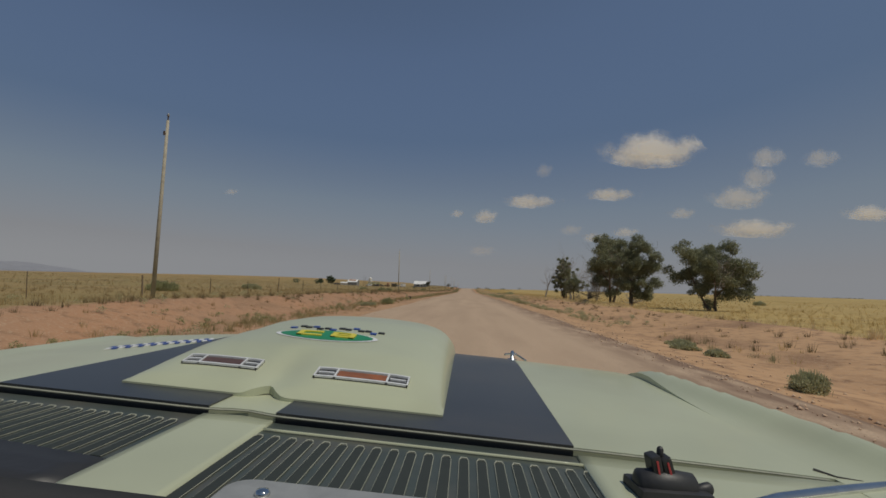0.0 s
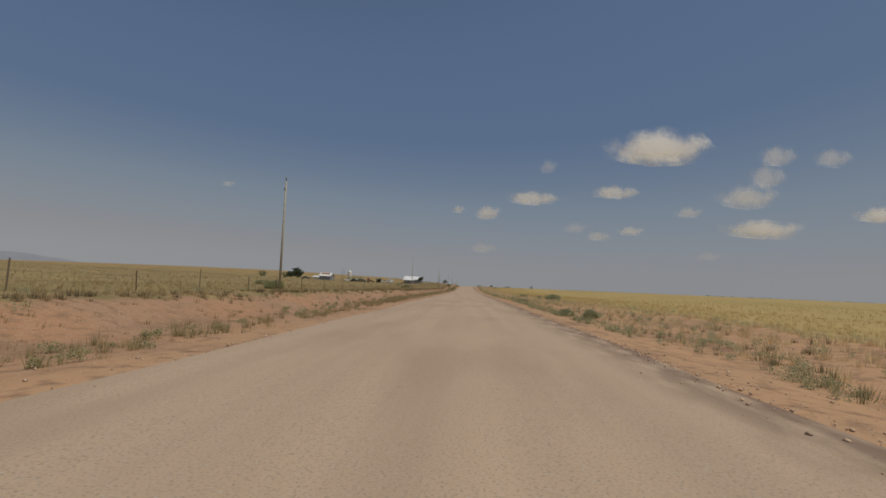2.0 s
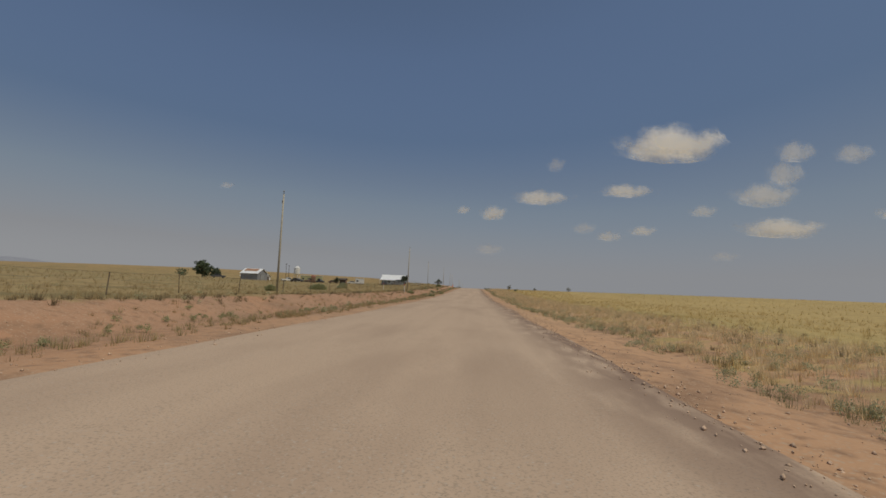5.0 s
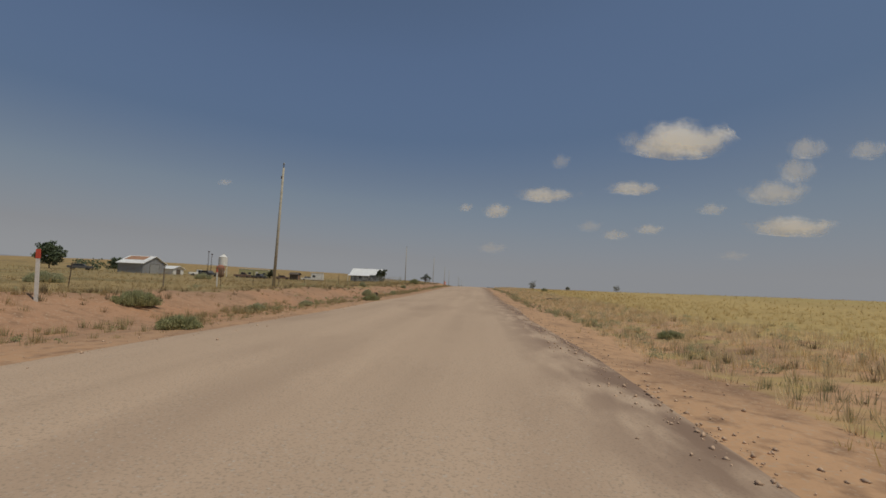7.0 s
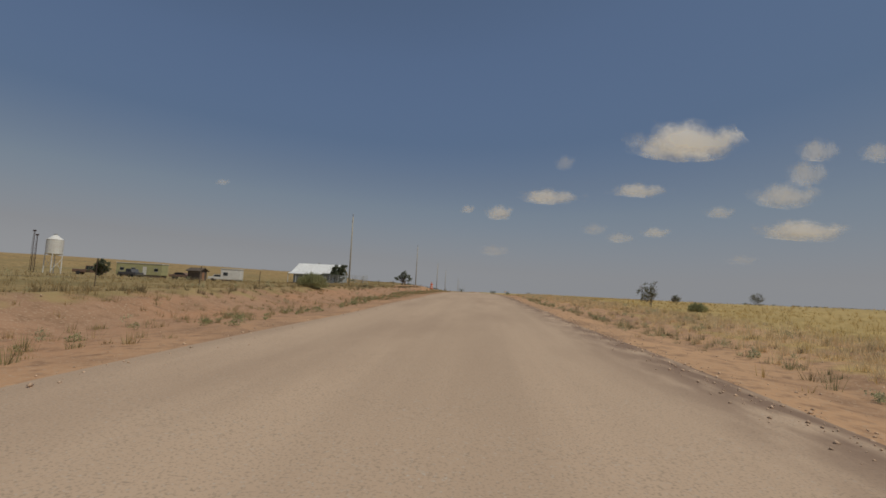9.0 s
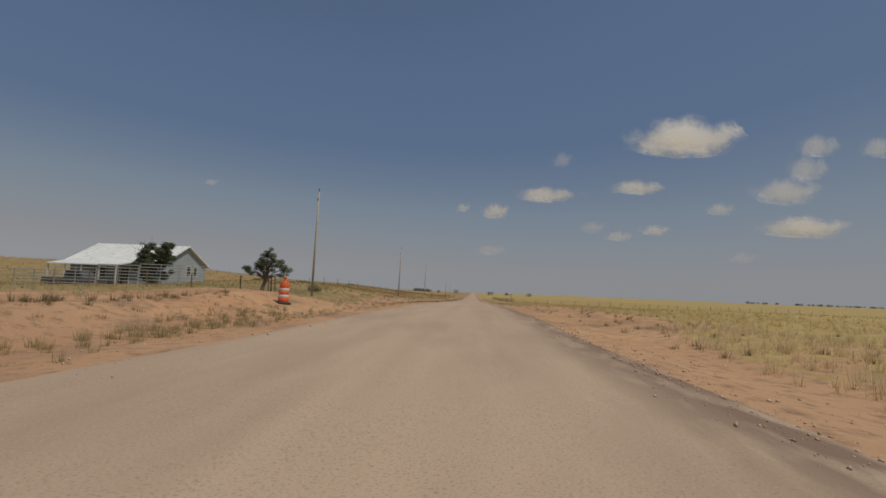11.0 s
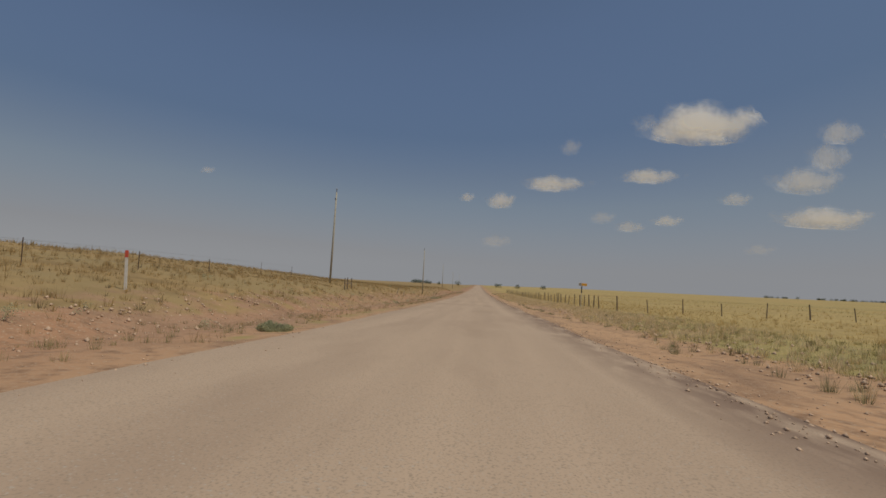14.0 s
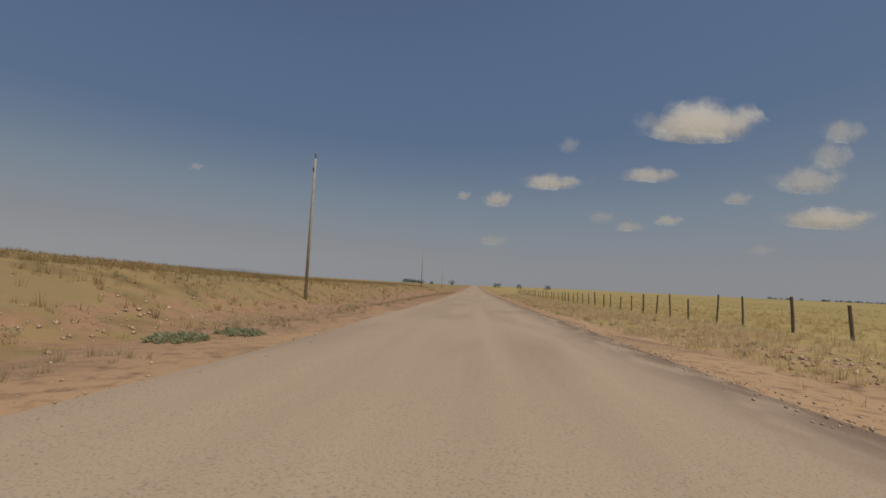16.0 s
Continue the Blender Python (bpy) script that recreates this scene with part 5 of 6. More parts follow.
covered_stack(-55.2, 331.2)
hut2, hx, hy, _ = gable_house("outhouse", -61.5, -58.8, 386.8, 389.4, 2.2, 2.7, DARK_WOOD, DARK_WOOD, "small dark wooden outbuilding in the grass", "hut")
opening(hut2, "door", "e", -0.5, 0.4, 0.05, 1.85, hx, RUST)


def hopper_tank(x, y):
    root = thing("feed_tank", pose(x, y, float(land(x, y))), "white steel feed tank standing on tall legs", "tank")
    part("shell", lathe(bmesh.new(), [(0.3, 3.1), (1.2, 3.4), (1.26, 3.45), (1.26, 5.9), (1.3, 5.95), (0.3, 6.75), (0.28, 6.85)], 28), WHITE_STEEL, root, smooth=False)
    part("lid", lathe(bmesh.new(), [(0.3, 6.84), (0.32, 6.9), (0.2, 6.98)], 18), GREY_STEEL, root)
    for a in range(4):
        c, s = math.cos(a * math.pi / 2 + 0.6), math.sin(a * math.pi / 2 + 0.6)
        part("leg", tube(bmesh.new(), [(1.25 * c, 1.25 * s, -0.1), (1.2 * c, 1.2 * s, 3.6)], [0.09, 0.08], 7), WHITE_STEEL, root)
        c2, s2 = math.cos((a + 1) * math.pi / 2 + 0.6), math.sin((a + 1) * math.pi / 2 + 0.6)
        part("brace", tube(bmesh.new(), [(1.24 * c, 1.24 * s, 0.5), (1.22 * c2, 1.22 * s2, 2.6)], [0.03, 0.03], 5), WHITE_STEEL, root)
    for z in (4.1, 4.75, 5.4):
        part("hoop", lathe(bmesh.new(), [(1.262, z), (1.285, z + 0.02), (1.285, z + 0.04), (1.262, z + 0.06)], 28), WHITE_STEEL, root)


hopper_tank(-75.2, 368.8)


def mast(x, y, h):
    root = thing("mast", pose(x, y, float(land(x, y))), "slim dark steel mast beside the feed tank", "mast")
    for k in range(3):
        c, s = 0.16 * math.cos(k * 2.094), 0.16 * math.sin(k * 2.094)
        part("rail", tube(bmesh.new(), [(c, s, -0.1), (c * 0.6, s * 0.6, h)], [0.035, 0.025], 5), STEEL_POST, root)
    for z in np.arange(0.6, h, 0.9):
        f = 1 - 0.4 * z / h
        part("rung", tube(bmesh.new(), [(0.16 * f, 0, z), (-0.08 * f, 0.139 * f, z), (-0.08 * f, -0.139 * f, z + 0.01)], [0.02] * 3, 4), STEEL_POST, root)
    part("head", boxed(-0.3, 0.3, -0.05, 0.05, h - 0.1, h + 0.15, 0.02), STEEL_POST, root)


mast(-80.5, 370.0, 7.4)
mast(-78.9, 369.0, 6.6)


def trailer_home(x, y, rz, long, deep, high, mat, label):
    root = thing("trailer_home", pose(x, y, float(land(x, y)), 0, 0, rz), label, "trailer home")
    part("body", boxed(-long / 2, long / 2, -deep / 2, deep / 2, 0.45, high, 0.12), mat, root)
    part("roof", boxed(-long / 2 - 0.08, long / 2 + 0.08, -deep / 2 - 0.08, deep / 2 + 0.08, high - 0.02, high + 0.09, 0.03), ROOF_STEEL, root)
    part("skirt", boxed(-long / 2 + 0.2, long / 2 - 0.2, -deep / 2 + 0.06, deep / 2 - 0.06, 0, 0.5), DARK_WOOD, root)
    n = max(2, int(long / 2.2))
    for k in range(n):
        u = -long / 2 + (k + 0.5) * long / n
        if k == n // 2:
            part("door", boxed(u - 0.4, u + 0.4, -deep / 2 - 0.03, -deep / 2 + 0.02, 0.5, 2.3), WHITE_STEEL, root)
        else:
            w = part("window", boxed(u - 0.45, u + 0.45, -deep / 2 - 0.02, -deep / 2 + 0.02, 1.3, 2.0), GLASS_DARK, root)
            for zz in (1.26, 2.0):
                part("frame", boxed(u - 0.5, u + 0.5, -deep / 2 - 0.04, -deep / 2 - 0.005, zz, zz + 0.05), WHITE_STEEL, w)
    return root


trailer_home(-77.5, 395.0, 8, 10.0, 3.0, 3.0, OLD_YELLOW, "faded yellow-green trailer home standing in weeds")
trailer_home(-52.4, 388.0, 12, 4.0, 2.3, 2.7, WHITE_STEEL, "small white camper trailer parked in the grass")


def parked_truck(x, y, rz, paint, label, pickup=True):
    root = thing("parked_truck" if pickup else "parked_car", pose(x, y, float(land(x, y)), 0, 0, rz), label, "truck" if pickup else "car", "old vehicles at the farm")
    part("body", boxed(-2.4, 2.4, -0.9, 0.9, 0.42, 0.98, 0.1), paint, root)
    bm = bmesh.new()
    prism(bm, [(-0.5, 0.95), (1.35, 0.95), (0.85, 1.62), (-0.35, 1.65)] if pickup else [(-1.7, 0.95), (1.25, 0.95), (0.55, 1.48), (-1.1, 1.48)], -0.8, 0.8)
    part("cabin", bm, paint, root)
    for s in (-1, 1):
        bm = bmesh.new()
        prism(bm, [(-0.35, 1.02), (1.1, 1.02), (0.78, 1.52), (-0.25, 1.55)] if pickup else [(-1.45, 1.0), (1.05, 1.0), (0.5, 1.42), (-1.0, 1.42)], s * 0.79 - 0.02, s * 0.79 + 0.02)
        part("window", bm, GLASS_DARK, root)
        for u in (-1.45, 1.5):
            bm = lathe(bmesh.new(), [(0.2, -0.1), (0.34, -0.09), (0.34, 0.09), (0.2, 0.1)], 18)
            bmesh.ops.rotate(bm, verts=bm.verts[:], cent=(0, 0, 0), matrix=Matrix.Rotation(radians(90), 3, "X"))
            bmesh.ops.translate(bm, verts=bm.verts[:], vec=(u, s * 0.82, 0.34))
            w = part("wheel", bm, RUBBER, root)
    return root


RUSTY_PAINT = surface("rust_brown_car_paint", (0.20, 0.11, 0.075), (0.13, 0.085, 0.065), 1.5, 0.6, dirt=(0.28, 0.15, 0.08))
DARK_PAINT = surface("dark_faded_car_paint", (0.06, 0.065, 0.075), (0.09, 0.09, 0.09), 1.5, 0.5, dirt=(0.2, 0.14, 0.09))
parked_truck(-70.0, 371.0, 20, RUSTY_PAINT, "rusted brown pickup truck parked near the tank")
parked_truck(-69.0, 380.0, -15, DARK_PAINT, "dark old pickup truck parked in the weeds")
parked_truck(-66.0, 392.0, 10, RUSTY_PAINT, "rust-brown old car in front of the trailer home", False)
parked_truck(-56.5, 391.0, 15, WHITE_STEEL, "white parked car beside the camper", False)
parked_truck(-72.5, 352.0, 40, WHITE_STEEL, "white pickup truck parked beside the barn")
parked_truck(-66.5, 346.0, -20, DARK_PAINT, "dark old car standing in weeds", False)
parked_truck(-92.0, 336.0, 30, DARK_PAINT, "dark old car standing under the tree", False)


def corral_panel(x, y, rz, long=3.6, high=1.7):
    root = thing("corral_panel", pose(x, y, float(land(x, y)), 0, 0, rz), "pale grey pipe corral panel in front of the house", "corral panel", "corral")
    for z in np.linspace(0.35, high, 6):
        part("rail", tube(bmesh.new(), [(-long / 2, 0, z), (long / 2, 0, z)], [0.035, 0.035], 6), PIPE, root)
    for u in (-long / 2, 0, long / 2):
        part("upright", tube(bmesh.new(), [(u, 0.035, -0.1), (u, 0.035, high + 0.04)], [0.035, 0.035], 7), PIPE, root)


for cx, cy, cr in ((-27.0, 392.4, 4), (-30.7, 392.2, 2), (-34.4, 392.0, 3), (-25.2, 394.2, 88), (-38.1, 391.9, 2)):
    corral_panel(cx, cy, cr)
parked_truck(-36.5, 394.5, 5, DARK_PAINT, "dark truck parked behind the corral")


def stub_post(x, y, h):
    root = solid("yard_post", tube(bmesh.new(), [(0, 0, -0.2), (0.02, 0, h)], [0.055, 0.045], 9), POST_WOOD, pose(x, y, float(land(x, y)), 2, -2, 0), "short dark wooden post in the dirt yard", "post", "yard posts")


for sx, sy, sh in ((-14.4, 386.8, 1.3), (-15.2, 387.5, 1.2), (-17.9, 388.6, 1.15), (-15.6, 388.9, 1.2), (-24.0, 386.5, 1.1), (-28.0, 386.0, 1.1), (-20.5, 386.4, 1.0)):
    stub_post(sx, sy, sh)

# ---- debris on the verges ----
bm = tube(bmesh.new(), [(-1.1, 0, 0.09), (-0.3, 0.08, 0.11), (0.5, -0.03, 0.08), (1.1, 0.05, 0.07)], [0.09, 0.11, 0.09, 0.05], 9)
tube(bm, [(0.2, 0, 0.12), (0.45, 0.3, 0.25), (0.6, 0.5, 0.28)], [0.04, 0.03, 0.015], 6)
solid("log", bm, DARK_WOOD, pose(8.3, 274.0, float(land(8.3, 274.0)) - 0.03, 0, 0, -30) @ Matrix.Diagonal((0.75, 0.9, 0.9, 1)), "dark dead log lying on the verge", "log")


def tyre_scrap(x, y, rz, size=1.0):
    bm = bmesh.new()
    rings = []
    for k in range(15):
        a = radians(-60 + 14 * k)
        q = [(0.42, -0.11), (0.45, -0.09), (0.46, 0.0), (0.45, 0.09), (0.42, 0.11), (0.33, 0.0)]
        w = 1 + 0.1 * math.sin(3 * a)
        rings.append([bm.verts.new((r * math.cos(a) * w, h + 0.05 * k / 15, r * math.sin(a) + 0.33)) for r, h in q])
    for a, b in zip(rings, rings[1:]):
        for k in range(6):
            bm.faces.new((a[k], a[(k + 1) % 6], b[(k + 1) % 6], b[k]))
    bm.faces.new(rings[0][::-1])
    bm.faces.new(rings[-1])
    bmesh.ops.recalc_face_normals(bm, faces=bm.faces[:])
    solid("tyre_scrap", bm, RUBBER, pose(x, y, float(land(x, y)) - 0.02, 0, 0, rz) @ Matrix.Diagonal((0.62 * size, 1.3 * size, 0.75 * size, 1)), "torn black tyre tread curled on the red soil", "tyre")


solid("stake", tube(bmesh.new(), [(0, 0, -0.2), (0.06, 0, 0.4), (0.24, 0.02, 0.95)], [0.035, 0.03, 0.022], 7), DEAD_WOOD, pose(-10.2, 506.4, float(land(-10.2, 506.4))), "bleached leaning wooden stake on the bank", "stake")
solid("stake", tube(bmesh.new(), [(0, 0, -0.2), (0.05, 0, 0.4), (0.16, 0.0, 0.8)], [0.03, 0.026, 0.02], 7), DEAD_WOOD, pose(-9.6, 507.6, float(land(-9.6, 507.6))), "bleached leaning wooden stake on the bank", "stake")
tyre_scrap(-7.1, 267.5, 65, 0.62)
tyre_scrap(-6.65, 50.0, 55, 0.6)


# ---- the rally car, standing where the drive begins ----
CREAM = surface("pale_green_cream_car_paint", (0.49, 0.51, 0.35), (0.45, 0.475, 0.335), 0.8, 0.34, bump=0, fine=3, dirt=(0.39, 0.385, 0.265), dirt_amount=0.35)
CREAM.node_tree.nodes["Principled BSDF"].inputs["Coat Weight"].default_value = 0.15
BLACK_PAINT = surface("satin_black_car_paint", (0.030, 0.033, 0.037), (0.042, 0.045, 0.05), 1.2, 0.3, bump=0, fine=4, dirt=(0.07, 0.065, 0.06), dirt_amount=0.5)
COWL_PAINT = surface("dark_green_black_cowl_paint", (0.045, 0.058, 0.05), (0.07, 0.082, 0.07), 4, 0.38, bump=0.03, dirt=(0.11, 0.10, 0.08), dirt_amount=0.5)
# pale colour: paints the highlight on the vent slots' rims, also edges the bonnet
SLOT_LIP = surface("pale_bright_metal_edge", (0.40, 0.40, 0.31), (0.30, 0.31, 0.25), 9, 0.5, bump=0)
TRIM = surface("polished_trim", (0.85, 0.85, 0.83), (0.78, 0.78, 0.76), 3, 0.3, 0.25, bump=0)
CHROME = surface("chrome", (0.75, 0.75, 0.74), (0.66, 0.66, 0.65), 3, 0.12, 1.0, bump=0)
BRUSHED = surface("brushed_aluminium", (0.58, 0.59, 0.60), (0.50, 0.51, 0.52), 6, 0.35, 0.9, bump=0.03)
PLATE = surface("dull_silver_plate", (0.40, 0.40, 0.385), (0.34, 0.345, 0.335), 6, 0.42, 0.35, bump=0.03)
BLACK_PLASTIC = surface("black_plastic", (0.022, 0.022, 0.024), (0.035, 0.035, 0.037), 8, 0.5, bump=0.05)
AMBER_LENS = surface("amber_lamp_lens", (0.34, 0.12, 0.045), (0.22, 0.09, 0.05), 20, 0.15, bump=0)
DARK_LENS = surface("dark_red_lamp_lens", (0.14, 0.08, 0.065), (0.10, 0.06, 0.05), 20, 0.18, bump=0)
DECAL_GREEN = surface("green_vinyl", (0.015, 0.25, 0.10), (0.02, 0.22, 0.09), 6, 0.35, bump=0)
DECAL_YELLOW = surface("yellow_vinyl", (0.72, 0.62, 0.05), (0.66, 0.56, 0.05), 6, 0.35, bump=0)
DECAL_BLUE = surface("blue_vinyl", (0.03, 0.07, 0.30), (0.04, 0.09, 0.34), 6, 0.35, bump=0)
DECAL_WHITE = surface("white_vinyl", (0.78, 0.78, 0.78), (0.7, 0.7, 0.7), 6, 0.35, bump=0)
RED_PLASTIC = surface("red_plastic", (0.50, 0.05, 0.06), (0.42, 0.05, 0.05), 6, 0.4, bump=0)
CAR_GLASS = bpy.data.materials.new("clear_car_glass")
CAR_GLASS.use_nodes = True
g = CAR_GLASS.node_tree.nodes["Principled BSDF"]
g.inputs["Base Color"].default_value, g.inputs["Roughness"].default_value, g.inputs["Transmission Weight"].default_value = (0.85, 0.9, 0.88, 1), 0.03, 1.0

HOOD, SEAM = 0.957, 0.767
car_x = PATH[0][1][0] - 0.361
car = thing("rally_car", pose(car_x, 0, float(road_surface(np.array(car_x), np.array(0.0))) - 0.009, 0, 3.6, 0), "pale green-cream vintage rally car with black bonnet stripes", "car")


def hood_w(u, v):
    """Height of the bonnet's skin."""
    return HOOD - 0.16 * max(0.0, -u - 0.47) ** 1.3 - 0.03 * max(0.0, u - 0.5) ** 1.5 - 0.16 * max(0.0, v - 1.55) ** 1.6


def seam_v(u):
    """The bonnet's rear edge, which bows forward a little in the middle."""
    return SEAM + 0.012 * math.exp(-(((u + 0.05) / 0.035) ** 2)) + 0.05 * max(0.0, u - 0.5) ** 1.6


def sheet(name, u0, u1, v0, v1, nu, nv, hf, mat, lift=0.0, thick=0.02, label="", parent=None, edge=None):
    """A skin over u, v with a turned-down rim. edge(u, v) may shift v."""
    bm = bmesh.new()
    rows = []
    for j in range(nv + 1):
        row = []
        for i in range(nu + 1):
            u, v = u0 + (u1 - u0) * i / nu, v0 + (v1 - v0) * j / nv
            if edge:
                u, v = edge(u, v)
            row.append(bm.verts.new((u, v, hf(u, v) + lift)))
        rows.append(row)
    for a, b in zip(rows, rows[1:]):
        for i in range(nu):
            bm.faces.new((a[i], a[i + 1], b[i + 1], b[i]))
    rim = rows[0] + [r[-1] for r in rows[1:]] + rows[-1][-2::-1] + [r[0] for r in rows[-2:0:-1]]
    low = [bm.verts.new(v.co - Vector((0, 0, thick))) for v in rim]
    for i in range(len(rim)):
        j = (i + 1) % len(rim)
        bm.faces.new((rim[j], rim[i], low[i], low[j]))
    return part(name, bm, mat, parent or car, label, True)


def smooth_by_angle(ob):
    ob.data.set_sharp_from_angle(angle=radians(35))
    return ob


def from_seam(u, v):
    return u, v + (seam_v(u) - SEAM) * max(0.0, 1 - (v - SEAM) / 0.1)


hood = smooth_by_angle(sheet("bonnet", -0.76, 0.862, SEAM + 0.003, 2.12, 54, 30, hood_w, CREAM, 0, 0.025, edge=from_seam))
for a, b in ((-0.460, -0.106), (0.004, 0.470)):
    smooth_by_angle(sheet("stripe", a, b, SEAM + 0.0015, 2.10, 14, 28, hood_w, BLACK_PAINT, 0.003, 0.024, "satin black stripe", hood, from_seam))
SCOOP = -0.023   # the scoop's middle


def scoop_h(u, v):
    """Height of the twin scoop over the bonnet."""
    u = u - SCOOP
    length = np.interp(v, (0.850, 0.856, 0.88, 0.945, 1.05, 1.2, 1.38, 1.6, 1.78, 1.9), (0.0, 0.008, 0.018, 0.037, 0.064, 0.086, 0.101, 0.099, 0.07, 0.01))
    side = max(0.0, 1 - (abs(u) / 0.288) ** 7.0) ** 0.5 * (1 - 0.24 * ((u - 0.05) / 0.29) ** 2 * min(1.0, max(0.0, (v - 0.95) / 0.3)))
    deep = max(0.0, min(1.0, (1.06 - v) / 0.2))
    valley = 1 - 0.55 * deep * (math.exp(-(((u + 0.03) / 0.028) ** 2)) if u < -0.03 else math.exp(-(((u + 0.03) / 0.045) ** 2)))
    return float(length) * side * valley


def scoop_edge(u, v):
    # the lower edge bends forward between the two lamp panels
    return u, v + 0.034 * math.exp(-(((u + 0.055) / 0.02) ** 2)) * max(0.0, 1 - (v - 0.85) / 0.12)


scoop = smooth_by_angle(sheet("scoop", SCOOP - 0.288, SCOOP + 0.288, 0.850, 1.9, 72, 60, lambda u, v: hood_w(u, v) + scoop_h(u, v), CREAM, 0.006, 0.014, "raised twin-bulge bonnet scoop", hood, scoop_edge))


def on_scoop(u, v, lift):
    return Vector((u, v, hood_w(u, v) + scoop_h(u, v) + 0.006 + lift))


def scoop_strip(name, u0, u1, v0, v1, mat, lift, parent, label="", nu=8, nv=3):
    bm = bmesh.new()
    rows = [[bm.verts.new(on_scoop(u0 + (u1 - u0) * i / nu, v0 + (v1 - v0) * j / nv, lift)) for i in range(nu + 1)] for j in range(nv + 1)]
    for a, b in zip(rows, rows[1:]):
        for i in range(nu):
            bm.faces.new((a[i], a[i + 1], b[i + 1], b[i]))
    rim = rows[0] + [r[-1] for r in rows[1:]] + rows[-1][-2::-1] + [r[0] for r in rows[-2:0:-1]]
    low = [bm.verts.new(v.co - Vector((0, 0, 0.006))) for v in rim]
    for i in range(len(rim)):
        j = (i + 1) % len(rim)
        bm.faces.new((rim[j], rim[i], low[i], low[j]))
    return part(name, bm, mat, parent, label)


for c, half, lens, lv, word in ((-0.172, 0.074, DARK_LENS, 0.916, "dark red"), (0.103, 0.090, AMBER_LENS, 0.912, "amber")):
    v0, v1 = lv, lv + 0.036
    lamp = scoop_strip("repeater_lamp", c - half, c + half, v0, v1, BLACK_PLASTIC, 0.002, hood, "black repeater lamp with chrome dividers", 16)
    scoop_strip("lens", c - 0.52 * half, c + 0.52 * half, v0 + 0.008, v1 - 0.008, lens, 0.004, lamp, word + " lens")
    for a0, a1, b0, b1 in ((-half, half, v0, v0 + 0.004), (-half, half, v1 - 0.004, v1), (-half, -half + 0.003, v0, v1), (half - 0.003, half, v0, v1), (-0.57 * half, -0.53 * half, v0, v1), (0.53 * half, 0.57 * half, v0, v1)):
        scoop_strip("chrome_edge", c + a0, c + a1, b0, b1, TRIM, 0.0055, lamp, "", 12 if a1 - a0 > 0.05 else 1, 1)
    for k in (-1, 1):
        a0, a1 = sorted((k * 0.60 * half, k * 0.94 * half))
        scoop_strip("divider", c + a0, c + a1, (v0 + v1) / 2 - 0.002, (v0 + v1) / 2 + 0.0015, TRIM, 0.005, lamp, "", 5, 1)

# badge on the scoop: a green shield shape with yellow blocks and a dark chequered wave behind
BU, BV = -0.035, 1.15
ring = [(0.10 * math.cos(a) * (1 + 0.12 * math.cos(2 * a)), 0.040 * math.sin(a) * (1.15 if math.sin(a) < 0 else 1.0)) for a in np.linspace(0, 2 * math.pi, 28, endpoint=False)]
for grow, mat, lift, nm in ((1.1, DECAL_WHITE, 0.0012, "badge_edge"), (1.0, DECAL_GREEN, 0.002, "badge")):
    b2 = bmesh.new()
    mid = b2.verts.new(on_scoop(BU, BV, lift + 0.001))
    vs = [b2.verts.new(on_scoop(BU + grow * u, BV + grow * v, lift)) for u, v in ring]
    half = [b2.verts.new(on_scoop(BU + grow * u * 0.5, BV + grow * v * 0.5, lift + 0.001)) for u, v in ring]
    for i in range(len(vs)):
        j = (i + 1) % len(vs)
        b2.faces.new((vs[i], vs[j], half[j], half[i]))
        b2.faces.new((half[i], half[j], mid))
    part(nm, b2, mat, hood, "green printed badge" if mat == DECAL_GREEN else "")
for u0, u1, v0, v1 in ((-0.11, -0.015, 1.165, 1.177), (-0.11, -0.09, 1.165, 1.215), (-0.11, -0.02, 1.203, 1.215), (0.02, 0.11, 1.165, 1.177), (0.02, 0.04, 1.165, 1.215), (0.02, 0.105, 1.185, 1.195), (0.02, 0.10, 1.205, 1.215), (0.09, 0.11, 1.165, 1.21)):
    scoop_strip("badge_block", BU + 0.62 * u0, BU + 0.62 * u1, BV + 0.8 * (v0 - 1.19), BV + 0.8 * (v1 - 1.19), DECAL_YELLOW, 0.0055, hood, "", 4, 2)
rnd = random.Random(4)
for k in range(14):
    u = BU - 0.11 + 0.017 * k
    v = BV + 0.055 + 0.012 * math.sin(k * 0.9) + (0.016 if k % 2 else 0)
    scoop_strip("chequer", u, u + 0.015, v, v + 0.012, BLACK_PLASTIC if k % 3 else DECAL_BLUE, 0.0035, hood, "", 2, 1)

# cowl with its two louvred fields
def cowl_w(u, v):
    return HOOD - 0.007 - 0.015 * max(0.0, 0.5 - v)


def to_seam(u, v):
    return u, v + (seam_v(u) - SEAM) * max(0.0, 1 - (SEAM - v) / 0.06)


# near-black colour that stands in for the shade inside the vent openings
VENT_DARK = surface("vent_slot_painted_shade", (0.022, 0.028, 0.025), (0.035, 0.042, 0.036), 4, 0.7, bump=0)
cowl = smooth_by_angle(sheet("cowl", -0.76, 0.86, 0.36, SEAM - 0.006, 54, 10, cowl_w, COWL_PAINT, -0.004, 0.05, "dark cowl panel with louvred vents", edge=to_seam))
sheet("centre_strip", -0.108, 0.004, 0.372, SEAM - 0.008, 10, 12, cowl_w, CREAM, 0.0, 0.014, "pale paint strip between the vents", cowl, to_seam)
sheet("corner", 0.474, 0.86, 0.40, SEAM - 0.008, 20, 8, cowl_w, CREAM, 0.0, 0.014, "pale painted cowl corner", cowl, to_seam)
sheet("corner", -0.76, -0.50, 0.40, SEAM - 0.008, 12, 8, cowl_w, CREAM, 0.0, 0.014, "pale painted cowl corner", cowl, to_seam)
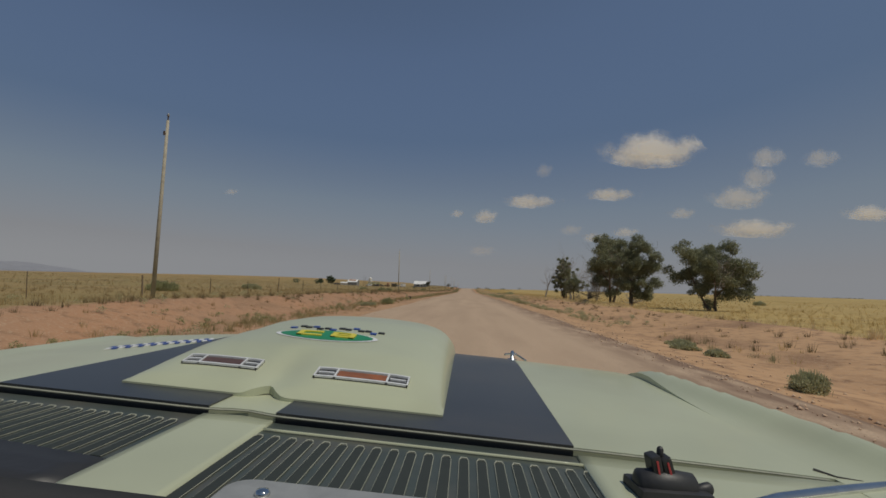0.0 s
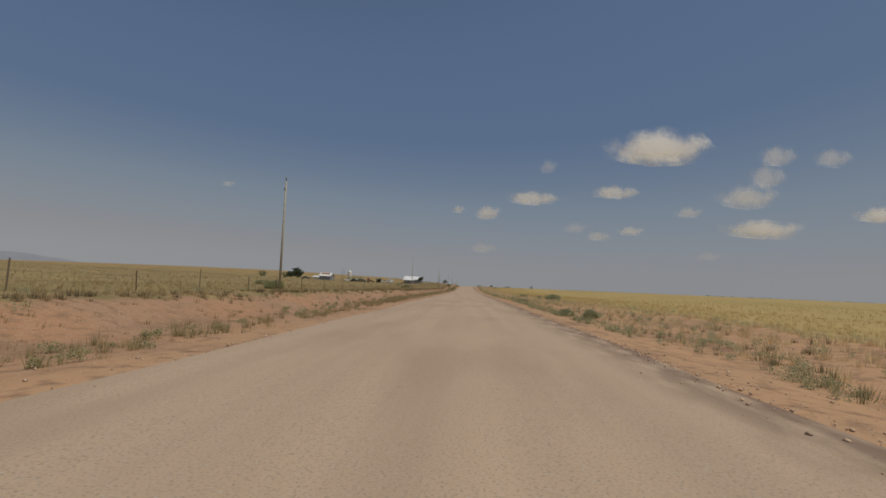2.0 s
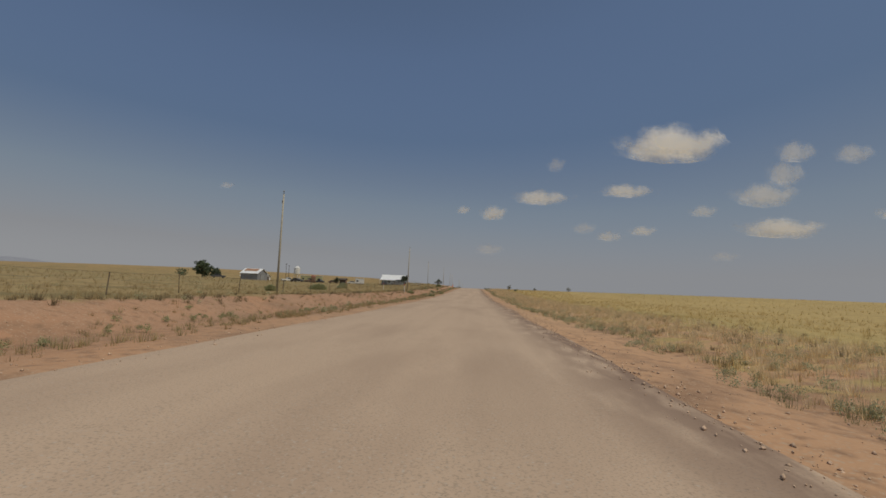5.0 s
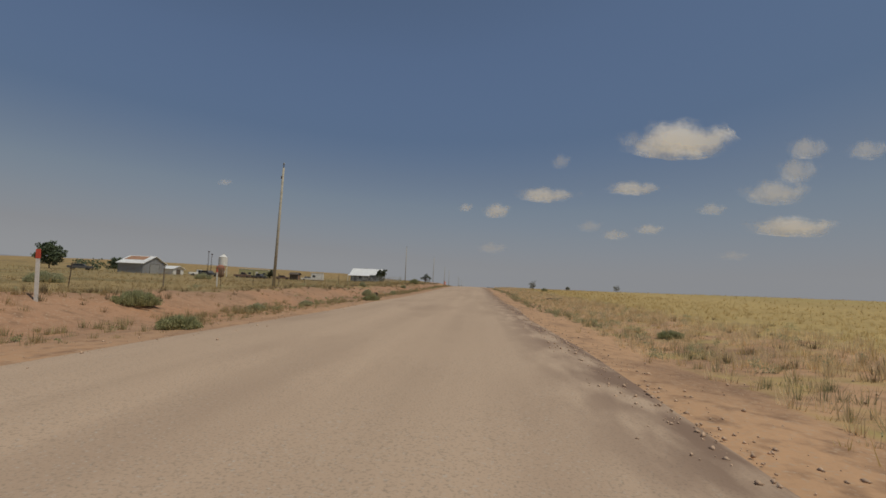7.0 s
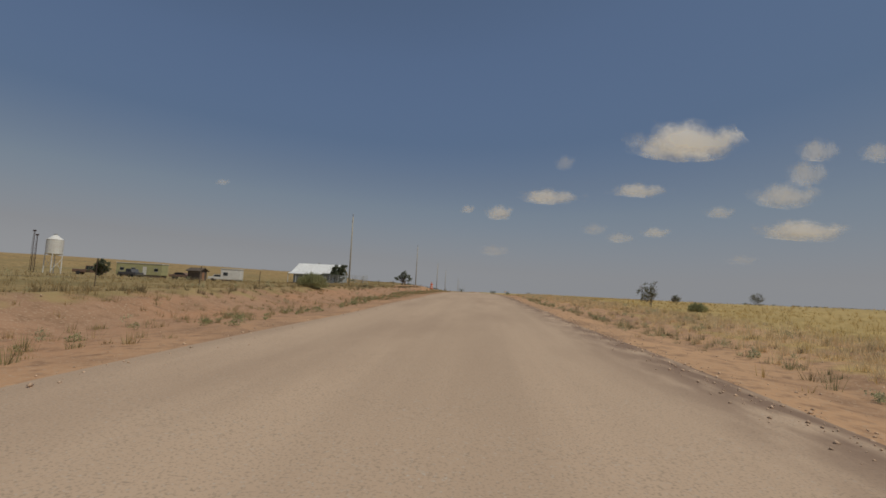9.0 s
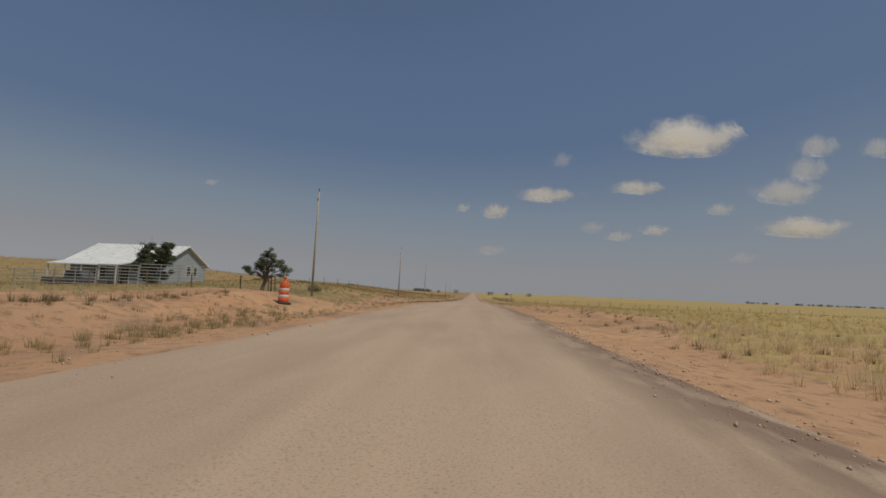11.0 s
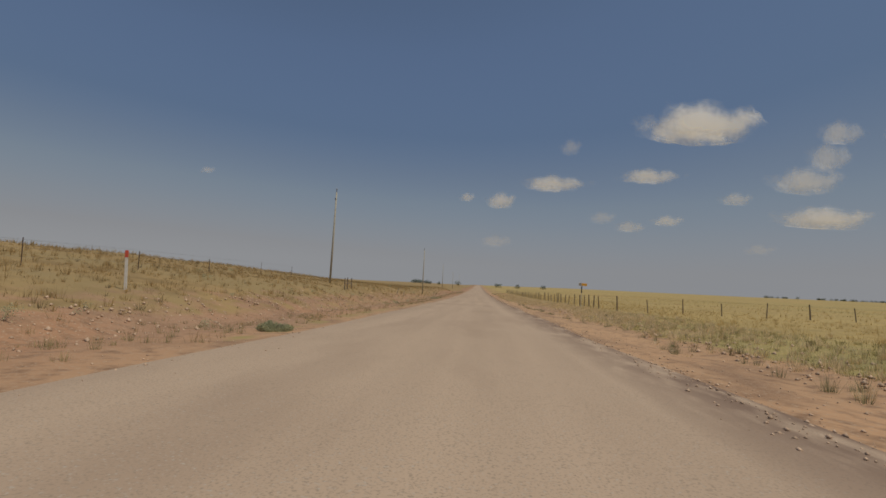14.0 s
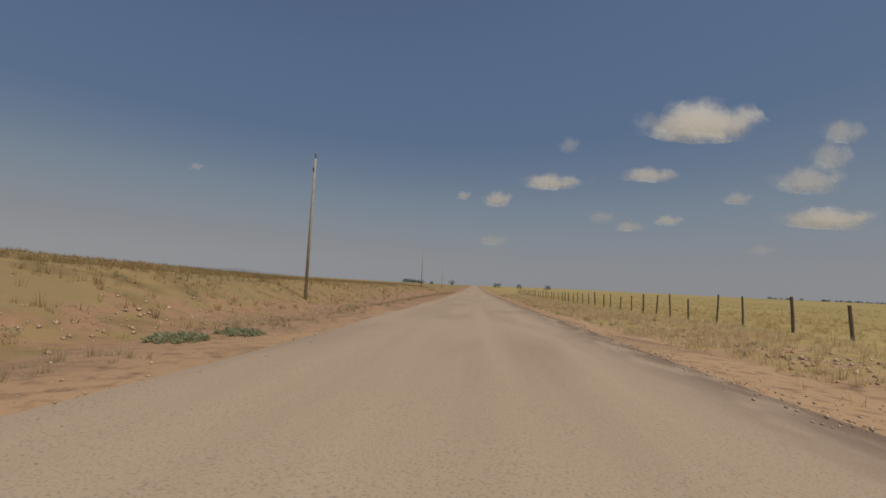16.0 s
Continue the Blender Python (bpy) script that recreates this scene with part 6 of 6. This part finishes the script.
sheet("trim_line", 0.006, 0.474, 0.719, 0.7225, 16, 1, cowl_w, CREAM, 0.0, 0.003, "", cowl)
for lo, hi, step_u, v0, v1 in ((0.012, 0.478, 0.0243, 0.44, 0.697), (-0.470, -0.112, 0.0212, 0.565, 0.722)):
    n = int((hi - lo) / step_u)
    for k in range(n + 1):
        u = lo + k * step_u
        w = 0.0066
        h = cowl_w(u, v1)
        # no real opening: a flat strip on the cowl carries the slot's shade
        slot = part("vent_slot", boxed(u - w, u + w, v0, v1 - 0.004, h - 0.004, h - 0.0022, 0.0005), VENT_DARK, cowl, "flat strip coloured with a vent slot's shade")
        # thin pale tube round the slot, coloured as the rim's highlight
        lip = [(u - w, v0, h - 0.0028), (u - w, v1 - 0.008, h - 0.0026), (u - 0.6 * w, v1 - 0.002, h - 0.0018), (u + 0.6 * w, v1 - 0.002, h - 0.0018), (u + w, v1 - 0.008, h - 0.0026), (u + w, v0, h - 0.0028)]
        part("slot_lip", tube(bmesh.new(), lip, [0.0004, 0.0006, 0.0015, 0.0015, 0.0006, 0.0004], 5), SLOT_LIP, slot, "slot lip with its highlight put into the pale colour")
sheet("seal", -0.76, 0.05, 0.36, 0.476, 20, 4, cowl_w, RUBBER, 0.004, 0.02, "black rubber windscreen seal", cowl)
# flat black sheet that darkens the cowl behind the left vents
sheet("seal", -0.76, -0.108, 0.476, 0.555, 16, 3, cowl_w, BLACK_PLASTIC, 0.0, 0.01, "flat black sheet behind the left vents", cowl, lambda u, v: (u, v + 0.12 * max(0.0, -0.108 - u) * (v - 0.476) / 0.079))
# bright seam line along the bonnet's rear edge
b2 = tube(bmesh.new(), [(u, seam_v(u) - 0.001, hood_w(u, SEAM) - 0.002) for u in np.linspace(-0.46, 0.85, 61)], [0.0016] * 61, 6)
part("seam_trim", b2, SLOT_LIP, car, "pale edge of the bonnet")
b2 = tube(bmesh.new(), [(0.852, 0.812, 0.950), (0.872, 0.790, 0.948), (0.905, 0.785, 0.947), (0.94, 0.765, 0.943)], [0.004, 0.004, 0.004, 0.003], 6)
part("seam_gap", b2, RUBBER, car, "dark kinked gap at the corner of the bonnet")

# wings, body sides and the rest of the shell
def right_wing_w(u, v):
    ridge = 1.015 - 0.155 * max(0.0, v - 0.78) ** 1.1
    return 0.950 + 0.036 * math.exp(-(((u - ridge) / 0.05) ** 2)) - 1.3 * max(0.0, u - ridge - 0.005) - 0.75 * max(0.0, v - 1.50) ** 1.9 - 0.01 * max(0.0, 0.4 - v)


def left_wing_w(u, v):
    return hood_w(-0.76, 1.0) - 0.18 * max(0.0, -u - 0.76) + 0.012 * math.exp(-(((u + 0.93) / 0.04) ** 2)) - 0.9 * max(0.0, -u - 0.955) - 0.75 * max(0.0, v - 1.62) ** 1.9


smooth_by_angle(sheet("wing", 0.862, 1.06, 0.30, 2.12, 16, 34, right_wing_w, CREAM, 0, 0.09, "pale front wing"))
smooth_by_angle(sheet("wing", -1.0, -0.76, 0.30, 2.12, 14, 34, left_wing_w, CREAM, 0, 0.07, "pale front wing"))
outline = [(2.16, 0.32), (2.2, 0.6), (2.14, 0.74), (1.95, 0.80), (0.35, 0.82), (0.2, 0.88), (-2.55, 0.88), (-2.72, 0.78), (-2.74, 0.55), (-2.66, 0.34)]
for ax in (-1.47, 1.28):
    outline += [(ax + 0.37 * math.cos(a), 0.30 + 0.37 * math.sin(a)) for a in np.linspace(math.pi, 0, 11)]
b2 = bmesh.new()
prism(b2, outline, -0.99, 0.95)
bmesh.ops.rotate(b2, verts=b2.verts[:], cent=(0, 0, 0), matrix=Matrix.Rotation(radians(90), 3, "Z"))
part("body", b2, CREAM, car)
b2 = bmesh.new()
prism(b2, [(0.28, 0.90), (-0.52, 1.335), (-1.45, 1.355), (-2.05, 0.90)], -0.74, 0.74)
b2.faces.ensure_lookup_table()
bmesh.ops.rotate(b2, verts=b2.verts[:], cent=(0, 0, 0), matrix=Matrix.Rotation(radians(90), 3, "Z"))
for v in b2.verts:
    if v.co.z > 1.2:
        v.co.x *= 0.8
part("cabin_glass", b2, GLASS_DARK, car, "dark glazing of the cabin")
b2 = bmesh.new()
rows = []
for v in np.linspace(-0.50, -1.5, 9):
    rows.append([b2.verts.new((u, v, 1.375 + 0.02 * (1 - ((v + 1.0) / 0.5) ** 2) - 0.03 * (u / 0.62) ** 2)) for u in np.linspace(-0.62, 0.62, 11)])
for a, b in zip(rows, rows[1:]):
    for i in range(10):
        b2.faces.new((a[i], b[i], b[i + 1], a[i + 1]))
bmesh.ops.solidify(b2, geom=b2.faces[:], thickness=0.03)
part("roof", b2, CREAM, car, "", True)
for s in (-1, 1):
    part("pillar", tube(bmesh.new(), [(s * 0.745, 0.27, 0.90), (s * 0.605, -0.51, 1.345)], [0.03, 0.028], 8), CREAM, car, "windscreen pillar")
    part("pillar", tube(bmesh.new(), [(s * 0.745, -2.02, 0.90), (s * 0.605, -1.46, 1.36)], [0.06, 0.05], 8), CREAM, car, "rear roof pillar")
    part("door_handle", boxed(s * 0.97 - 0.02, s * 0.97 + 0.02, -0.95, -0.80, 0.76, 0.79, 0.008), CHROME, car, "chrome door handle")
    for ax in (-1.47, 1.28):
        b2 = lathe(bmesh.new(), [(0.2, -0.1), (0.29, -0.105), (0.325, -0.08), (0.33, 0.0), (0.325, 0.08), (0.29, 0.105), (0.2, 0.1)], 32)
        bmesh.ops.rotate(b2, verts=b2.verts[:], cent=(0, 0, 0), matrix=Matrix.Rotation(radians(90), 3, "Y"))
        bmesh.ops.translate(b2, verts=b2.verts[:], vec=(s * 0.84, ax, 0.335 + s * 0.05))
        wheel = part("wheel", b2, RUBBER, car, "black tyre", True)
        b2 = lathe(bmesh.new(), [(0.04, 0.125), (0.17, 0.105), (0.20, 0.11), (0.205, 0.09)], 24)
        bmesh.ops.rotate(b2, verts=b2.verts[:], cent=(0, 0, 0), matrix=Matrix.Rotation(radians(90 * s), 3, "Y"))
        bmesh.ops.translate(b2, verts=b2.verts[:], vec=(s * 0.84, ax, 0.335 + s * 0.05))
        part("rim", b2, BRUSHED, wheel, "grey alloy rim", True)
b2 = tube(bmesh.new(), [(-0.95, 2.1, 0.46), (-0.88, 2.24, 0.47), (0.9, 2.24, 0.47), (0.98, 2.1, 0.46)], [0.05] * 4, 10)
part("bumper", b2, CHROME, car, "chrome front bumper", True)
b2 = tube(bmesh.new(), [(-0.93, -2.6, 0.48), (-0.86, -2.78, 0.49), (0.86, -2.78, 0.49), (0.93, -2.6, 0.48)], [0.05] * 4, 10)
part("bumper", b2, CHROME, car, "chrome rear bumper", True)

# windscreen foot: metal plate, trims
b2 = bmesh.new()
ring = [(0.42, 0.44), (0.42, 0.537), (0.085, 0.531)] + [(0.085 - 0.03 * math.sin(a), 0.501 + 0.03 * math.cos(a)) for a in np.linspace(0.2, math.pi / 2, 7)] + [(0.055, 0.44)]
low, top = [b2.verts.new((u, v, 0.945)) for u, v in ring], [b2.verts.new((u, v, 0.958)) for u, v in ring]
for i in range(len(ring)):
    j = (i + 1) % len(ring)
    b2.faces.new((low[i], low[j], top[j], top[i]))
b2.faces.new(top)
b2.faces.new(low[::-1])
bmesh.ops.recalc_face_normals(b2, faces=b2.faces[:])
bmesh.ops.bevel(b2, geom=[e for e in b2.edges if all(v.co.z > 0.957 for v in e.verts)], offset=0.005, segments=3, affect="EDGES", profile=0.6)
plate = part("screen_plate", b2, PLATE, car, "brushed metal plate at the windscreen foot")
part("screw", lathe(bmesh.new(), [(0.0075, 0.957), (0.008, 0.960), (0.006, 0.963), (0.002, 0.964)], 14, (0.101, 0.494)), CHROME, plate, "", True)
b2 = tube(bmesh.new(), [(0.62, 0.62, 0.945), (0.714, 0.672, 0.95), (0.787, 0.706, 0.95), (0.845, 0.733, 0.95), (0.925, 0.768, 0.95), (1.0, 0.80, 0.95)], [0.006, 0.008, 0.009, 0.009, 0.009, 0.009], 8)
part("screen_trim", b2, CHROME, car, "chrome windscreen trim", True)

# bonnet pin with its clip near the front
pu, pv = 0.478, 1.86
pz = hood_w(pu, pv)
pin = part("bonnet_pin", lathe(bmesh.new(), [(0.018, pz), (0.018, pz + 0.004), (0.007, pz + 0.006), (0.007, pz + 0.032), (0.003, pz + 0.035)], 12, (pu, pv)), CHROME, hood, "chrome bonnet pin", True)
part("clip", tube(bmesh.new(), [(pu - 0.03, pv - 0.02, pz + 0.02), (pu + 0.01, pv + 0.005, pz + 0.024), (pu + 0.05, pv - 0.03, pz + 0.005)], [0.004] * 3, 5), CHROME, pin)

# lettering strip on the bonnet's far corner, too small to read
for k in range(18):
    t = k / 17
    u, v = -0.605 + 0.150 * t, 1.185 + 0.21 * t
    for j in range(2):
        q = [(u - 0.014 * j, v + 0.036 * j), (u + 0.007 - 0.014 * j, v + 0.009 + 0.036 * j), (u - 0.006 - 0.014 * j, v + 0.039 + 0.036 * j), (u - 0.013 - 0.014 * j, v + 0.030 + 0.036 * j)]
        b2 = bmesh.new()
        top = [b2.verts.new((a, b, hood_w(a, b) + 0.003)) for a, b in q]
        low = [b2.verts.new((a, b, hood_w(a, b) + 0.0005)) for a, b in q]
        b2.faces.new(top)
        for i in range(4):
            b2.faces.new((top[(i + 1) % 4], top[i], low[i], low[(i + 1) % 4]))
        part("lettering_bar", b2, DECAL_BLUE if (k + j) % 2 else DECAL_WHITE, hood)

# clamp mount on the cowl corner
mount = thing("camera_clamp", car.matrix_basis @ pose(0.563, 0.645, 0.947, 0, 0, 6) @ Matrix.Diagonal((0.84, 0.84, 0.95, 1)), "black plastic clamp mount with red inserts on the cowl", "camera mount")
part("foot", boxed(-0.058, 0.050, -0.035, 0.035, 0.0, 0.016, 0.007), BLACK_PLASTIC, mount)
b2 = lathe(bmesh.new(), [(0.012, -0.05), (0.02, -0.046), (0.022, 0.0), (0.019, 0.036), (0.012, 0.042)], 16)
bmesh.ops.rotate(b2, verts=b2.verts[:], cent=(0, 0, 0), matrix=Matrix.Rotation(radians(90), 3, "Y"))
bmesh.ops.translate(b2, verts=b2.verts[:], vec=(-0.005, -0.004, 0.014))
part("knuckle", b2, BLACK_PLASTIC, mount, "", True)
for k, u in enumerate((-0.021, -0.002)):
    b2 = boxed(-0.0075, 0.0075, -0.014, 0.014, 0.018, 0.054, 0.004)
    bmesh.ops.rotate(b2, verts=b2.verts[:], cent=(0, 0, 0.02), matrix=Matrix.Rotation(radians(-16 - 6 * k), 3, "Y"))
    bmesh.ops.translate(b2, verts=b2.verts[:], vec=(u, 0, 0))
    jaw = part("jaw", b2, BLACK_PLASTIC, mount)
    b2 = boxed(-0.0016, 0.0016, -0.0155, -0.0142, 0.024, 0.049, 0.0006)
    bmesh.ops.rotate(b2, verts=b2.verts[:], cent=(0, 0, 0.02), matrix=Matrix.Rotation(radians(-16 - 6 * k), 3, "Y"))
    bmesh.ops.translate(b2, verts=b2.verts[:], vec=(u, 0, 0))
    part("insert", b2, RED_PLASTIC, jaw, "red plastic insert")
part("screw_knob", lathe(bmesh.new(), [(0.004, 0.048), (0.005, 0.052), (0.005, 0.060), (0.003, 0.063)], 10, (-0.018, 0.0)), BLACK_PLASTIC, mount, "", True)
b2 = lathe(bmesh.new(), [(0.006, -0.02), (0.009, -0.018), (0.009, 0.01), (0.006, 0.014)], 12)
bmesh.ops.rotate(b2, verts=b2.verts[:], cent=(0, 0, 0), matrix=Matrix.Rotation(radians(75), 3, "Y"))
bmesh.ops.translate(b2, verts=b2.verts[:], vec=(0.045, -0.01, 0.014))
part("lever", b2, BLACK_PLASTIC, mount, "", True)
